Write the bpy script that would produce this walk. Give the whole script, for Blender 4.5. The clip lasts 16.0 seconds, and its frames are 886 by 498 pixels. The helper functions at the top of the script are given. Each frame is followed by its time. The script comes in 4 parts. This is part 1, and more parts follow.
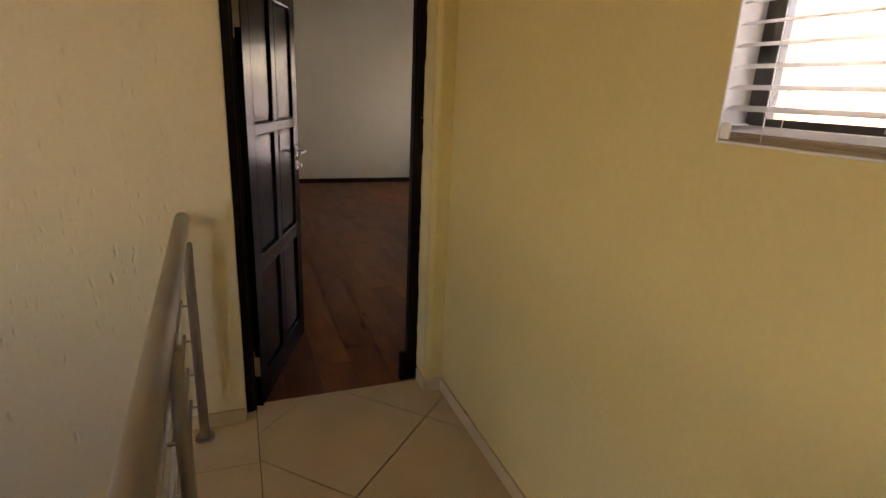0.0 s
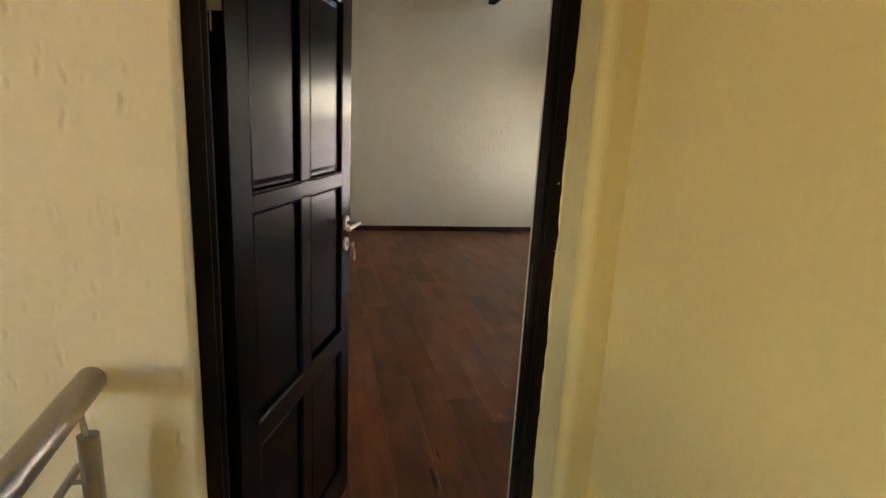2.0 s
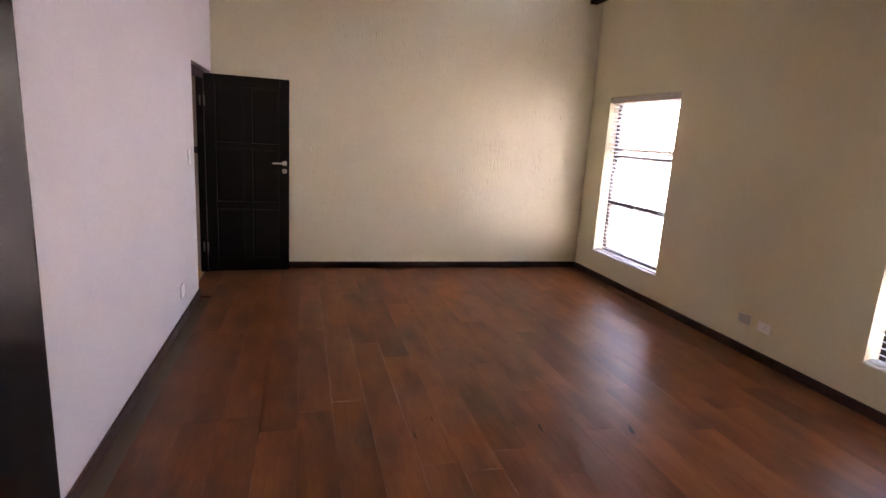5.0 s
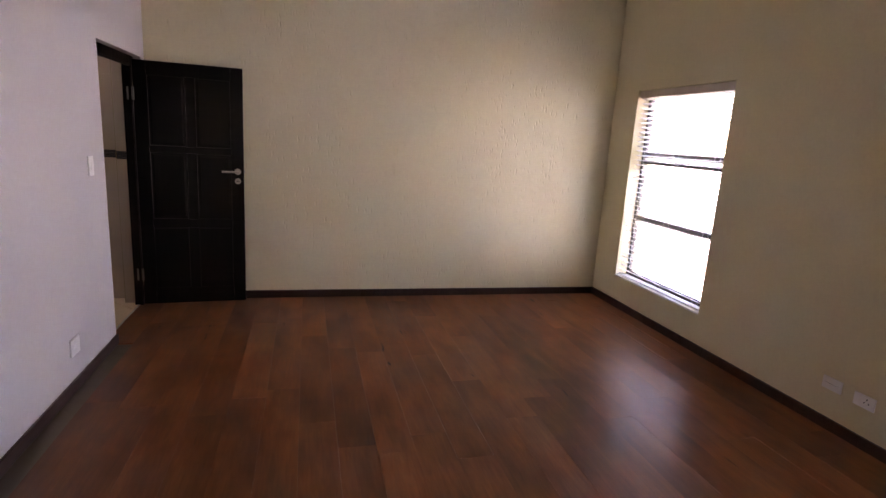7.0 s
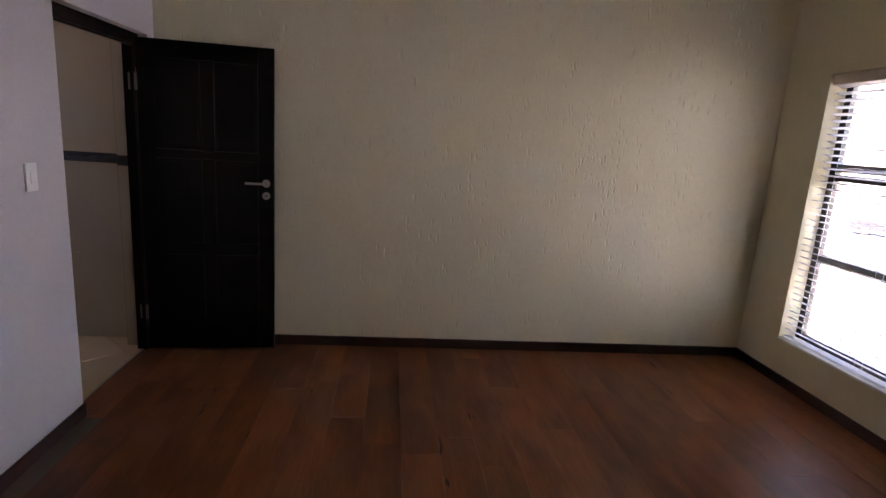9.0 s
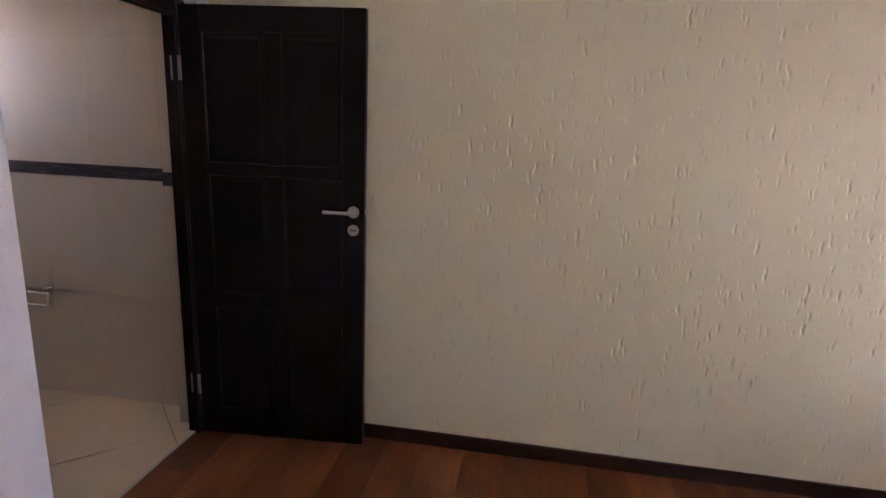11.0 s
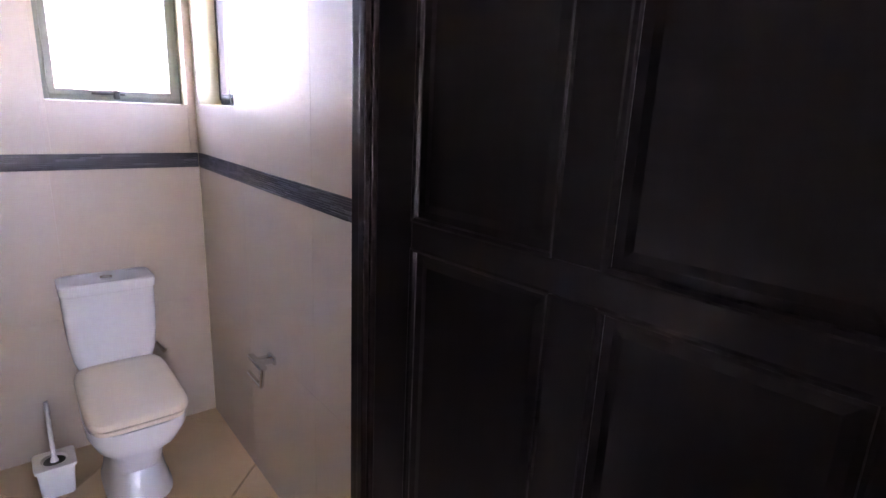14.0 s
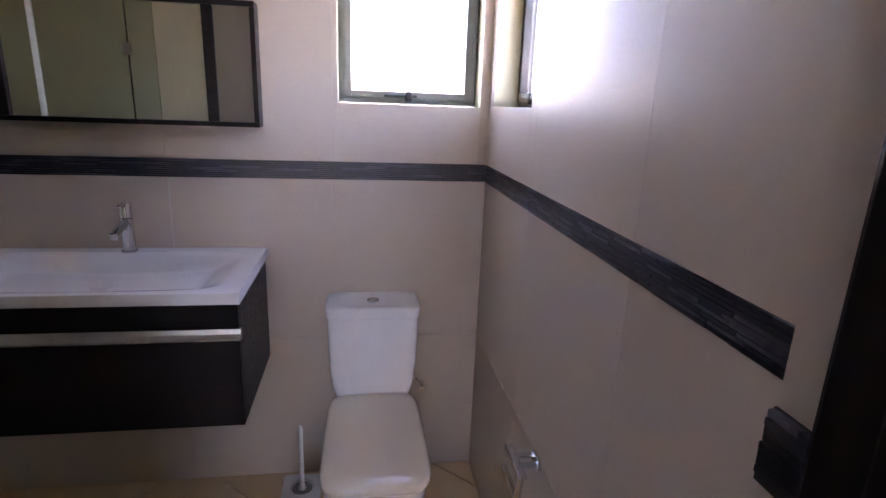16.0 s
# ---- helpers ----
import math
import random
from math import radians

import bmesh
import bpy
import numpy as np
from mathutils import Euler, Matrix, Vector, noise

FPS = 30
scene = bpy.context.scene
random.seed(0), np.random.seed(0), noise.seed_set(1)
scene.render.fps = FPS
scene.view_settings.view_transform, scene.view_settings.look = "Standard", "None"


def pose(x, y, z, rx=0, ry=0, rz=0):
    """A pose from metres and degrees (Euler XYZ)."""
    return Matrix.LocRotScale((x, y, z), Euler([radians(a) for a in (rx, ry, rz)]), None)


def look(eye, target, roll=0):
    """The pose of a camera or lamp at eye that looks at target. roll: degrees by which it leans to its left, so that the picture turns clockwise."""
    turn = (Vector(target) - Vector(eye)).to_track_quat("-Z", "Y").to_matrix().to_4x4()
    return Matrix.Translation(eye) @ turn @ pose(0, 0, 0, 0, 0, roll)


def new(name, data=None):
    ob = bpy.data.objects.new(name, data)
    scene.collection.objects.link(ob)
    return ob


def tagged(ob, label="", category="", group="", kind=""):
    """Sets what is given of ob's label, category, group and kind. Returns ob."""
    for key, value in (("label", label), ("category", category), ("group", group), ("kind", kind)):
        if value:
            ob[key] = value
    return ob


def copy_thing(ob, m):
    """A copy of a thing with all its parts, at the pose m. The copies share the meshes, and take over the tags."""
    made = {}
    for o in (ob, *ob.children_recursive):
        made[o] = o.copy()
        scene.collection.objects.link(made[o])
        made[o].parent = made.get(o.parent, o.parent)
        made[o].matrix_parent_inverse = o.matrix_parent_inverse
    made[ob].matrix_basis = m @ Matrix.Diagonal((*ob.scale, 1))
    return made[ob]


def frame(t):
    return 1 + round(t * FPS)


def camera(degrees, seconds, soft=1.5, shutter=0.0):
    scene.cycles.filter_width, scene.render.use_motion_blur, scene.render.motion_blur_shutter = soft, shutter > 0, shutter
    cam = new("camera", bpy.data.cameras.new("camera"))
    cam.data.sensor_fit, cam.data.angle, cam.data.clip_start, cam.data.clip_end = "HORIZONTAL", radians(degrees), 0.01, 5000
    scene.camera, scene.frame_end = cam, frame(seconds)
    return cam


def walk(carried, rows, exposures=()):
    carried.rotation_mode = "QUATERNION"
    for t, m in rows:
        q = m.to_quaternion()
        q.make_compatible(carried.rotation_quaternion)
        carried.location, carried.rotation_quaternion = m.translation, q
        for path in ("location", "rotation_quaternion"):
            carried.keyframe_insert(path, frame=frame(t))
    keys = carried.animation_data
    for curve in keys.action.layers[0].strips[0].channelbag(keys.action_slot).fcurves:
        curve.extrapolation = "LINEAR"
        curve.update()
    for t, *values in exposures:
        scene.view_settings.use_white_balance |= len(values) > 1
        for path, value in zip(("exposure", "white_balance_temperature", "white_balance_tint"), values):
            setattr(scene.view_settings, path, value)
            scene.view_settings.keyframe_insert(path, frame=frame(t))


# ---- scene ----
cam = camera(79.08, 16.0)
PATH = [
    (0, look((0.395, 2.033, 1.533), (1.089, 3.816, 0.967), 2.54)),
    (0.5, look((0.509, 2.304, 1.539), (1.130, 4.128, 1.009), 2.30)),
    (1, look((0.556, 2.602, 1.540), (1.090, 4.465, 1.038), 2.29)),
    (1.5, look((0.583, 2.936, 1.537), (1.043, 4.827, 1.065), 2.41)),
    (2, look((0.648, 3.242, 1.537), (1.067, 5.144, 1.084), 2.91)),
    (2.5, look((0.672, 3.532, 1.533), (1.090, 5.436, 1.083), 2.61)),
    (3, look((0.691, 3.811, 1.531), (1.144, 5.710, 1.095), 2.66)),
    (3.5, look((0.785, 4.059, 1.528), (1.247, 5.956, 1.094), 3.04)),
    (4, look((0.872, 4.315, 1.526), (1.345, 6.210, 1.099), 3.58)),
    (4.2, look((0.890, 4.422, 1.528), (1.381, 6.315, 1.107), 3.76)),
    (6.3, look((1.168, 5.334, 1.572), (1.684, 7.223, 1.166), 3.44)),
    (6.5, look((1.224, 5.470, 1.570), (1.737, 7.358, 1.159), 3.45)),
    (7, look((1.355, 5.794, 1.566), (1.848, 7.689, 1.157), 3.48)),
    (7.5, look((1.405, 6.137, 1.567), (1.851, 8.043, 1.157), 3.62)),
    (8, look((1.497, 6.464, 1.562), (1.873, 8.385, 1.154), 3.61)),
    (8.5, look((1.573, 6.773, 1.547), (1.860, 8.709, 1.136), 3.70)),
    (9, look((1.608, 7.086, 1.547), (1.806, 9.033, 1.137), 3.77)),
    (9.2, look((1.605, 7.230, 1.547), (1.777, 9.179, 1.135), 3.89)),
    (11.3, look((1.525, 8.693, 1.546), (1.104, 10.597, 1.099), 2.63)),
    (11.5, look((1.474, 8.850, 1.550), (0.977, 10.733, 1.095), 2.89)),
    (12, look((1.361, 9.191, 1.558), (0.687, 11.015, 1.086), 2.76)),
    (12.5, look((1.239, 9.528, 1.551), (0.363, 11.259, 1.066), 2.86)),
    (13, look((1.090, 9.779, 1.539), (0.013, 11.391, 1.049), 3.00)),
    (13.5, look((0.942, 9.998, 1.544), (-0.315, 11.471, 1.045), 2.92)),
    (14, look((0.801, 10.191, 1.527), (-0.692, 11.426, 1.030), 2.68)),
    (14.5, look((0.639, 10.276, 1.520), (-1.010, 11.289, 1.015), 2.60)),
    (15, look((0.483, 10.329, 1.530), (-1.268, 11.149, 1.019), 2.64)),
    (15.5, look((0.307, 10.382, 1.525), (-1.530, 10.976, 1.004), 2.56)),
    (16, look((0.176, 10.422, 1.514), (-1.730, 10.723, 0.989), 2.20)),
]
SKY = 0.17
EXPOSURES = [(0, 4.27, 8700, 37), (1.0, 4.67, 8700, 30), (2.0, 5.02, 8100, 27), (3.0, 5.22, 8200, 35), (3.5, 5.35, 8250, 40), (4, 5.65, 8200, 43), (6.5, 5.20, 8050, 45), (7, 5.12, 8000, 44), (8.5, 4.38, 7600, 39), (9, 4.33, 7600, 39), (11.5, 5.43, 7600, 41), (12.5, 5.72, 7400, 41), (13.3, 5.80, 7150, 42), (14, 5.92, 6850, 43), (15, 5.57, 6800, 42), (16, 5.18, 6800, 41)]
walk(cam, PATH, EXPOSURES)

# ---------------------------------------------------------------- light
world = bpy.data.worlds.new("world")
scene.world = world
world.use_nodes = True
wn = world.node_tree
sky = wn.nodes.new("ShaderNodeTexSky")
sky.sky_type = "NISHITA"
sky.sun_disc = False
sky.sun_elevation = radians(58)
sky.sun_rotation = radians(180)
sky.dust_density = 0.4
sky.ozone_density = 2.2
wn.links.new(sky.outputs[0], wn.nodes["Background"].inputs[0])
wn.nodes["Background"].inputs[1].default_value = SKY
sun = new("sun", bpy.data.lights.new("sun", "SUN"))
sun.data.energy, sun.data.angle, sun.data.color = 4.0, radians(0.5), (1.0, 0.95, 0.87)
sun.matrix_world = look((0, -30, 48), (0, 0, 0))


# ---------------------------------------------------------------- materials
def shader(name):
    m = bpy.data.materials.new(name)
    m.use_nodes = True
    nt = m.node_tree
    return m, nt, nt.nodes["Principled BSDF"]


def tex(nt, kind, **inputs):
    n = nt.nodes.new("ShaderNodeTex" + kind)
    for k, v in inputs.items():
        n.inputs[k].default_value = v
    return n


def coords(nt, scale=(1, 1, 1), space="Object"):
    tc = nt.nodes.new("ShaderNodeTexCoord")
    mp = nt.nodes.new("ShaderNodeMapping")
    mp.inputs["Scale"].default_value = scale
    nt.links.new(tc.outputs[space], mp.inputs[0])
    return mp.outputs[0]


def ramp(nt, src, stops):
    r = nt.nodes.new("ShaderNodeValToRGB")
    while len(r.color_ramp.elements) < len(stops):
        r.color_ramp.elements.new(0.5)
    for e, (p, c) in zip(r.color_ramp.elements, stops):
        e.position = p
        e.color = (*c, 1) if isinstance(c, tuple) else (c, c, c, 1)
    nt.links.new(src, r.inputs[0])
    return r.outputs[0]


def mix(nt, a, b, fac, mode="MIX"):
    n = nt.nodes.new("ShaderNodeMix")
    n.data_type, n.blend_type = "RGBA", mode
    for sock, v in ((n.inputs[0], fac), (n.inputs[6], a), (n.inputs[7], b)):
        if isinstance(v, (float, int)):
            sock.default_value = v if sock == n.inputs[0] else (v, v, v, 1)
        elif isinstance(v, tuple):
            sock.default_value = (*v, 1)
        else:
            nt.links.new(v, sock)
    return n.outputs[2]


def bump(nt, bsdf, height, strength, distance, prev=None):
    b = nt.nodes.new("ShaderNodeBump")
    b.inputs["Strength"].default_value, b.inputs["Distance"].default_value = strength, distance
    nt.links.new(height, b.inputs["Height"])
    if prev:
        nt.links.new(prev, b.inputs["Normal"])
    nt.links.new(b.outputs[0], bsdf.inputs["Normal"])
    return b.outputs[0]


def plaster(name, color, dark, rough=0.75, trowel=0.3):
    """Painted plaster: faint mottling and trowelled waves."""
    m, nt, b = shader(name)
    c = coords(nt)
    big = tex(nt, "Noise", Scale=1.3, Detail=4.0, Roughness=0.6)
    nt.links.new(c, big.inputs["Vector"])
    col = ramp(nt, big.outputs[0], ((0.3, dark), (0.7, color)))
    fine = tex(nt, "Noise", Scale=55.0, Detail=5.0)
    nt.links.new(c, fine.inputs["Vector"])
    col = mix(nt, col, ramp(nt, fine.outputs[0], ((0.3, 0.93), (0.7, 1.0))), 0.6, "MULTIPLY")
    b.inputs["Roughness"].default_value = rough
    b.inputs["Specular IOR Level"].default_value = 0.3
    nt.links.new(col, b.inputs["Base Color"])
    wave = tex(nt, "Noise", Scale=6.0, Detail=3.0)
    nt.links.new(coords(nt, (1, 1, 0.5)), wave.inputs["Vector"])
    n = bump(nt, b, wave.outputs[0], trowel, 0.012)
    n = bump(nt, b, fine.outputs[0], 0.04, 0.003, n)
    return m


def plain(name, color, rough, metal=0.0, vary=0.06, scale=40.0, relief=0.0, spec=0.5):
    m, nt, b = shader(name)
    n = tex(nt, "Noise", Scale=scale, Detail=4.0)
    nt.links.new(coords(nt), n.inputs["Vector"])
    lo = tuple(v * (1 - vary) for v in color)
    nt.links.new(ramp(nt, n.outputs[0], ((0.3, lo), (0.7, color))), b.inputs["Base Color"])
    b.inputs["Roughness"].default_value, b.inputs["Metallic"].default_value = rough, metal
    b.inputs["Specular IOR Level"].default_value = spec
    nt.links.new(ramp(nt, n.outputs[0], ((0.2, rough * 0.85), (0.8, min(1.0, rough * 1.2)))), b.inputs["Roughness"])
    if relief:
        bump(nt, b, n.outputs[0], relief, 0.002)
    return m


def timber(name, dark, light, rough, axis, relief=0.25, random_tone=0.0, spec=0.5, spread=(0.8, 1.25)):
    """Wood with its grain along one axis."""
    m, nt, b = shader(name)
    k = {"x": (1, 12, 12), "y": (12, 1, 12), "z": (12, 12, 1)}[axis]
    info = nt.nodes.new("ShaderNodeObjectInfo")
    tc = nt.nodes.new("ShaderNodeTexCoord")
    add = nt.nodes.new("ShaderNodeVectorMath")
    add.operation = "MULTIPLY_ADD"
    mul = nt.nodes.new("ShaderNodeCombineXYZ")
    for i in range(3):
        nt.links.new(info.outputs["Random"], mul.inputs[i])
    nt.links.new(mul.outputs[0], add.inputs[0])
    add.inputs[1].default_value = (37, 53, 29)
    nt.links.new(tc.outputs["Object"], add.inputs[2])
    mp = nt.nodes.new("ShaderNodeMapping")
    mp.inputs["Scale"].default_value = k
    nt.links.new(add.outputs[0], mp.inputs[0])
    grain = tex(nt, "Noise", Scale=5.0, Detail=7.0, Roughness=0.65, Distortion=0.6)
    nt.links.new(mp.outputs[0], grain.inputs["Vector"])
    col = ramp(nt, grain.outputs[0], ((0.3, dark), (0.72, light)))
    blot = tex(nt, "Noise", Scale=3.0, Detail=3.0)
    nt.links.new(add.outputs[0], blot.inputs["Vector"])
    col = mix(nt, col, ramp(nt, blot.outputs[0], ((0.35, 0.70), (0.65, 1.0))), 0.6, "MULTIPLY")
    if random_tone:
        cloud = tex(nt, "Noise", Scale=1.0, Detail=3.0, Roughness=0.55)
        mp1 = nt.nodes.new("ShaderNodeMapping")
        mp1.inputs["Scale"].default_value = tuple(5.0 if q > 1 else 1.5 for q in k)
        nt.links.new(add.outputs[0], mp1.inputs[0])
        nt.links.new(mp1.outputs[0], cloud.inputs["Vector"])
        col = mix(nt, col, ramp(nt, cloud.outputs[0], ((0.33, (0.66, 0.63, 0.62)), (0.5, (0.95, 0.95, 0.95)), (0.66, (1.2, 1.2, 1.12)))), 1.0, "MULTIPLY")
    if random_tone:
        tone = ramp(nt, info.outputs["Random"], ((0.0, 1.0 - random_tone), (0.35, 0.86), (0.75, 1.0), (1.0, 1.18)))
        col = mix(nt, col, tone, 1.0, "MULTIPLY")
    if random_tone:
        streak = tex(nt, "Noise", Scale=1.6, Detail=2.0, Distortion=0.3)
        mp2 = nt.nodes.new("ShaderNodeMapping")
        mp2.inputs["Scale"].default_value = tuple(9 if q > 1 else 1.6 for q in k)
        nt.links.new(add.outputs[0], mp2.inputs[0])
        nt.links.new(mp2.outputs[0], streak.inputs["Vector"])
        col = mix(nt, col, ramp(nt, streak.outputs[0], ((0.0, 1.0), (0.73, 1.0), (0.76, 0.12))), 1.0, "MULTIPLY")
    nt.links.new(col, b.inputs["Base Color"])
    b.inputs["Specular IOR Level"].default_value = spec
    nt.links.new(ramp(nt, grain.outputs[0], ((0.3, rough * spread[0]), (0.7, rough * spread[1]))), b.inputs["Roughness"])
    if relief:
        bump(nt, b, grain.outputs[0], relief, 0.002)
    return m


def glazed(name, color, second, rough, scale=6.0):
    """Glazed ceramic with faint clouding and a shade of its own for each piece."""
    m, nt, b = shader(name)
    n = tex(nt, "Noise", Scale=scale, Detail=5.0, Roughness=0.6)
    nt.links.new(coords(nt), n.inputs["Vector"])
    col = ramp(nt, n.outputs[0], ((0.3, second), (0.7, color)))
    info = nt.nodes.new("ShaderNodeObjectInfo")
    col = mix(nt, col, ramp(nt, info.outputs["Random"], ((0.0, 0.985), (1.0, 1.0))), 1.0, "MULTIPLY")
    nt.links.new(col, b.inputs["Base Color"])
    nt.links.new(ramp(nt, n.outputs[0], ((0.3, rough * 0.8), (0.7, rough * 1.3))), b.inputs["Roughness"])
    w = tex(nt, "Noise", Scale=9.0, Detail=2.0)
    nt.links.new(coords(nt), w.inputs["Vector"])
    bump(nt, b, w.outputs[0], 0.05, 0.002)
    return m


def glass(name, tint=(1, 1, 1)):
    m, nt, b = shader(name)
    b.inputs["Base Color"].default_value = (*tint, 1)
    b.inputs["Transmission Weight"].default_value = 1.0
    b.inputs["Roughness"].default_value = 0.0
    b.inputs["IOR"].default_value = 1.45
    return m


YELLOW = plaster("landing_paint", (0.73, 0.585, 0.255), (0.68, 0.54, 0.225))
YELLOW_PIT = plaster("landing_pitted_paint", (0.73, 0.63, 0.40), (0.69, 0.59, 0.365))
CREAM = plaster("bedroom_paint", (0.735, 0.665, 0.445), (0.695, 0.625, 0.405), 0.6)
CREAM_PIT = plaster("bedroom_pitted_paint", (0.73, 0.67, 0.465), (0.69, 0.63, 0.425), 0.65)
# Bedroom cream, darker and cooler: holds the left wall's dim bluish light.
CREAM_DIMMED = plaster("bedroom_paint_dimmed", (0.565, 0.54, 0.535), (0.535, 0.51, 0.505), 0.6)
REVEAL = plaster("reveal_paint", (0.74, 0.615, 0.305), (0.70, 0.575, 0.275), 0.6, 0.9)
# Ochre darkened: the wall's dimness in the mirror is put into its colour.
OCHRE = plaster("bathroom_inner_paint_dimmed", (0.38, 0.32, 0.195), (0.345, 0.29, 0.175))
CEILING = plain("ceiling_paint", (0.8, 0.79, 0.76), 0.8, vary=0.03, scale=4.0)
BOARD = timber("laminate_board", (0.205, 0.064, 0.025), (0.29, 0.098, 0.038), 0.345, "y", 0.05, 0.18, 0.22, (0.86, 1.2))
DOORWOOD = timber("dark_glossy_door", (0.0060, 0.0043, 0.0041), (0.0078, 0.0055, 0.0052), 0.23, "z", 0.0, spec=0.125, spread=(1.0, 1.0))
DOORRAIL = timber("dark_glossy_rail", (0.0060, 0.0043, 0.0041), (0.0078, 0.0055, 0.0052), 0.23, "x", 0.0, spec=0.125, spread=(1.0, 1.0))
SATINWOOD = timber("dark_satin_door", (0.0060, 0.0043, 0.0041), (0.0090, 0.0062, 0.0058), 0.295, "z", 0.03, spec=0.16, spread=(1.0, 1.12))
SATINRAIL = timber("dark_satin_rail", (0.0060, 0.0043, 0.0041), (0.0090, 0.0062, 0.0058), 0.295, "x", 0.03, spec=0.16, spread=(1.0, 1.12))
FRAMEWOOD = timber("dark_stained_frame", (0.007, 0.004, 0.0035), (0.015, 0.0075, 0.006), 0.42, "z", 0.08, spec=0.10)
SKIRTWOOD = timber("dark_skirting_wood", (0.022, 0.008, 0.006), (0.06, 0.022, 0.016), 0.35, "y", 0.2)
BEAMWOOD = timber("dark_beam_wood", (0.008, 0.006, 0.005), (0.03, 0.02, 0.015), 0.6, "y", 0.4)
FLOORTILE = glazed("floor_tile", (0.62, 0.45, 0.25), (0.54, 0.385, 0.21), 0.38, 3.0)
# Floor tile lightened: stronger light on the bathroom floor is in this colour.
FLOORTILE_LIT = glazed("floor_tile_lit", (0.74, 0.555, 0.345), (0.67, 0.49, 0.295), 0.38, 3.0)
SKIRTTILE = glazed("skirting_tile", (0.63, 0.48, 0.27), (0.57, 0.43, 0.23), 0.38, 3.0)
WALLTILE = glazed("wall_tile", (0.55, 0.45, 0.345), (0.525, 0.425, 0.322), 0.375, 2.0)
GROUT = plain("grout", (0.16, 0.12, 0.085), 0.9)
PALEGROUT = plain("pale_grout", (0.58, 0.52, 0.44), 0.9)
SLATE = glazed("mosaic_strip", (0.030, 0.029, 0.040), (0.008, 0.008, 0.012), 0.36, 30.0)
SLATE_PALE = glazed("pale_mosaic_strip", (0.10, 0.10, 0.12), (0.03, 0.03, 0.04), 0.36, 30.0)
PORCELAIN = plain("white_porcelain", (0.84, 0.83, 0.82), 0.09, vary=0.01, scale=3.0)
SEATPLASTIC = plain("seat_plastic", (0.92, 0.81, 0.66), 0.16, vary=0.02, scale=3.0)
VANITYWOOD = timber("black_vanity_veneer", (0.008, 0.006, 0.006), (0.016, 0.011, 0.010), 0.38, "y", 0.08, spec=0.2)
CABWOOD = timber("dark_mirror_frame_wood", (0.008, 0.005, 0.004), (0.020, 0.011, 0.009), 0.40, "y", 0.1, spec=0.2)
STEEL = plain("brushed_steel", (0.56, 0.53, 0.49), 0.36, 1.0, 0.08, 120.0)
RAILSTEEL = plain("dull_rail_steel", (0.40, 0.355, 0.30), 0.34, 1.0, 0.1, 90.0)
CHROME = plain("chrome", (0.75, 0.75, 0.77), 0.07, 1.0, 0.02)
BRASS = plain("dull_hinge_metal", (0.42, 0.36, 0.25), 0.45, 1.0, 0.15)
ALU = plain("bronze_aluminium", (0.045, 0.04, 0.035), 0.4, 0.3, 0.1)
GREYALU = plain("grey_aluminium", (0.16, 0.17, 0.15), 0.4, 0.3, 0.1)


def translucent_slat(name):
    """Thin white slats that let some light through."""
    m = plain(name, (0.80, 0.79, 0.78), 0.4, vary=0.02)
    nt = m.node_tree
    b = nt.nodes["Principled BSDF"]
    t = nt.nodes.new("ShaderNodeBsdfTranslucent")
    t.inputs["Color"].default_value = (0.8, 0.79, 0.77, 1)
    x = nt.nodes.new("ShaderNodeMixShader")
    x.inputs[0].default_value = 0.7
    nt.links.new(b.outputs[0], x.inputs[1])
    nt.links.new(t.outputs[0], x.inputs[2])
    nt.links.new(x.outputs[0], nt.nodes["Material Output"].inputs[0])
    return m


SLAT = translucent_slat("white_blind_slat")
BLINDWOOD = timber("blind_edge_wood", (0.36, 0.25, 0.13), (0.55, 0.41, 0.25), 0.5, "y", 0.1)
DARKMETAL = plain("dark_worn_metal", (0.06, 0.05, 0.045), 0.5, 0.6, 0.3)
VALANCE = plain("pale_valance", (0.60, 0.51, 0.43), 0.5, vary=0.1, scale=9.0)
BRONZEPANEL = plain("olive_bronze_panel", (0.145, 0.112, 0.062), 0.4, vary=0.12, scale=5.0)
HINGE = plain("pale_hinge_steel", (0.22, 0.215, 0.20), 0.5, 0.5, 0.1)
# Orange colour stands in for window light caught on the hinge edge.
LITSTRIP = timber("orange_lit_strip", (0.30, 0.11, 0.035), (0.48, 0.20, 0.07), 0.45, "z", 0.1)
WHITEPLASTIC = plain("white_plastic", (0.80, 0.79, 0.76), 0.35, vary=0.02)
DARKPLASTIC = plain("dark_slot_plastic", (0.02, 0.02, 0.02), 0.5)
PINKTAG = plain("pink_tag", (0.75, 0.45, 0.42), 0.4, vary=0.1)
MIRROR = plain("mirror_silver", (0.86, 0.87, 0.85), 0.01, 1.0, 0.0)
PANE = glass("window_glass")
SCREEN = glass("shower_glass", (0.86, 0.94, 0.88))
PAVING = plain("pale_paving", (0.30, 0.29, 0.27), 0.9, vary=0.2, scale=0.6)
CARPAINT = plain("grey_car_paint", (0.022, 0.022, 0.024), 0.5, vary=0.02)
RUBBER = plain("tyre_rubber", (0.02, 0.02, 0.02), 0.8)
CARGLASS = plain("dark_car_glass", (0.03, 0.035, 0.04), 0.08)


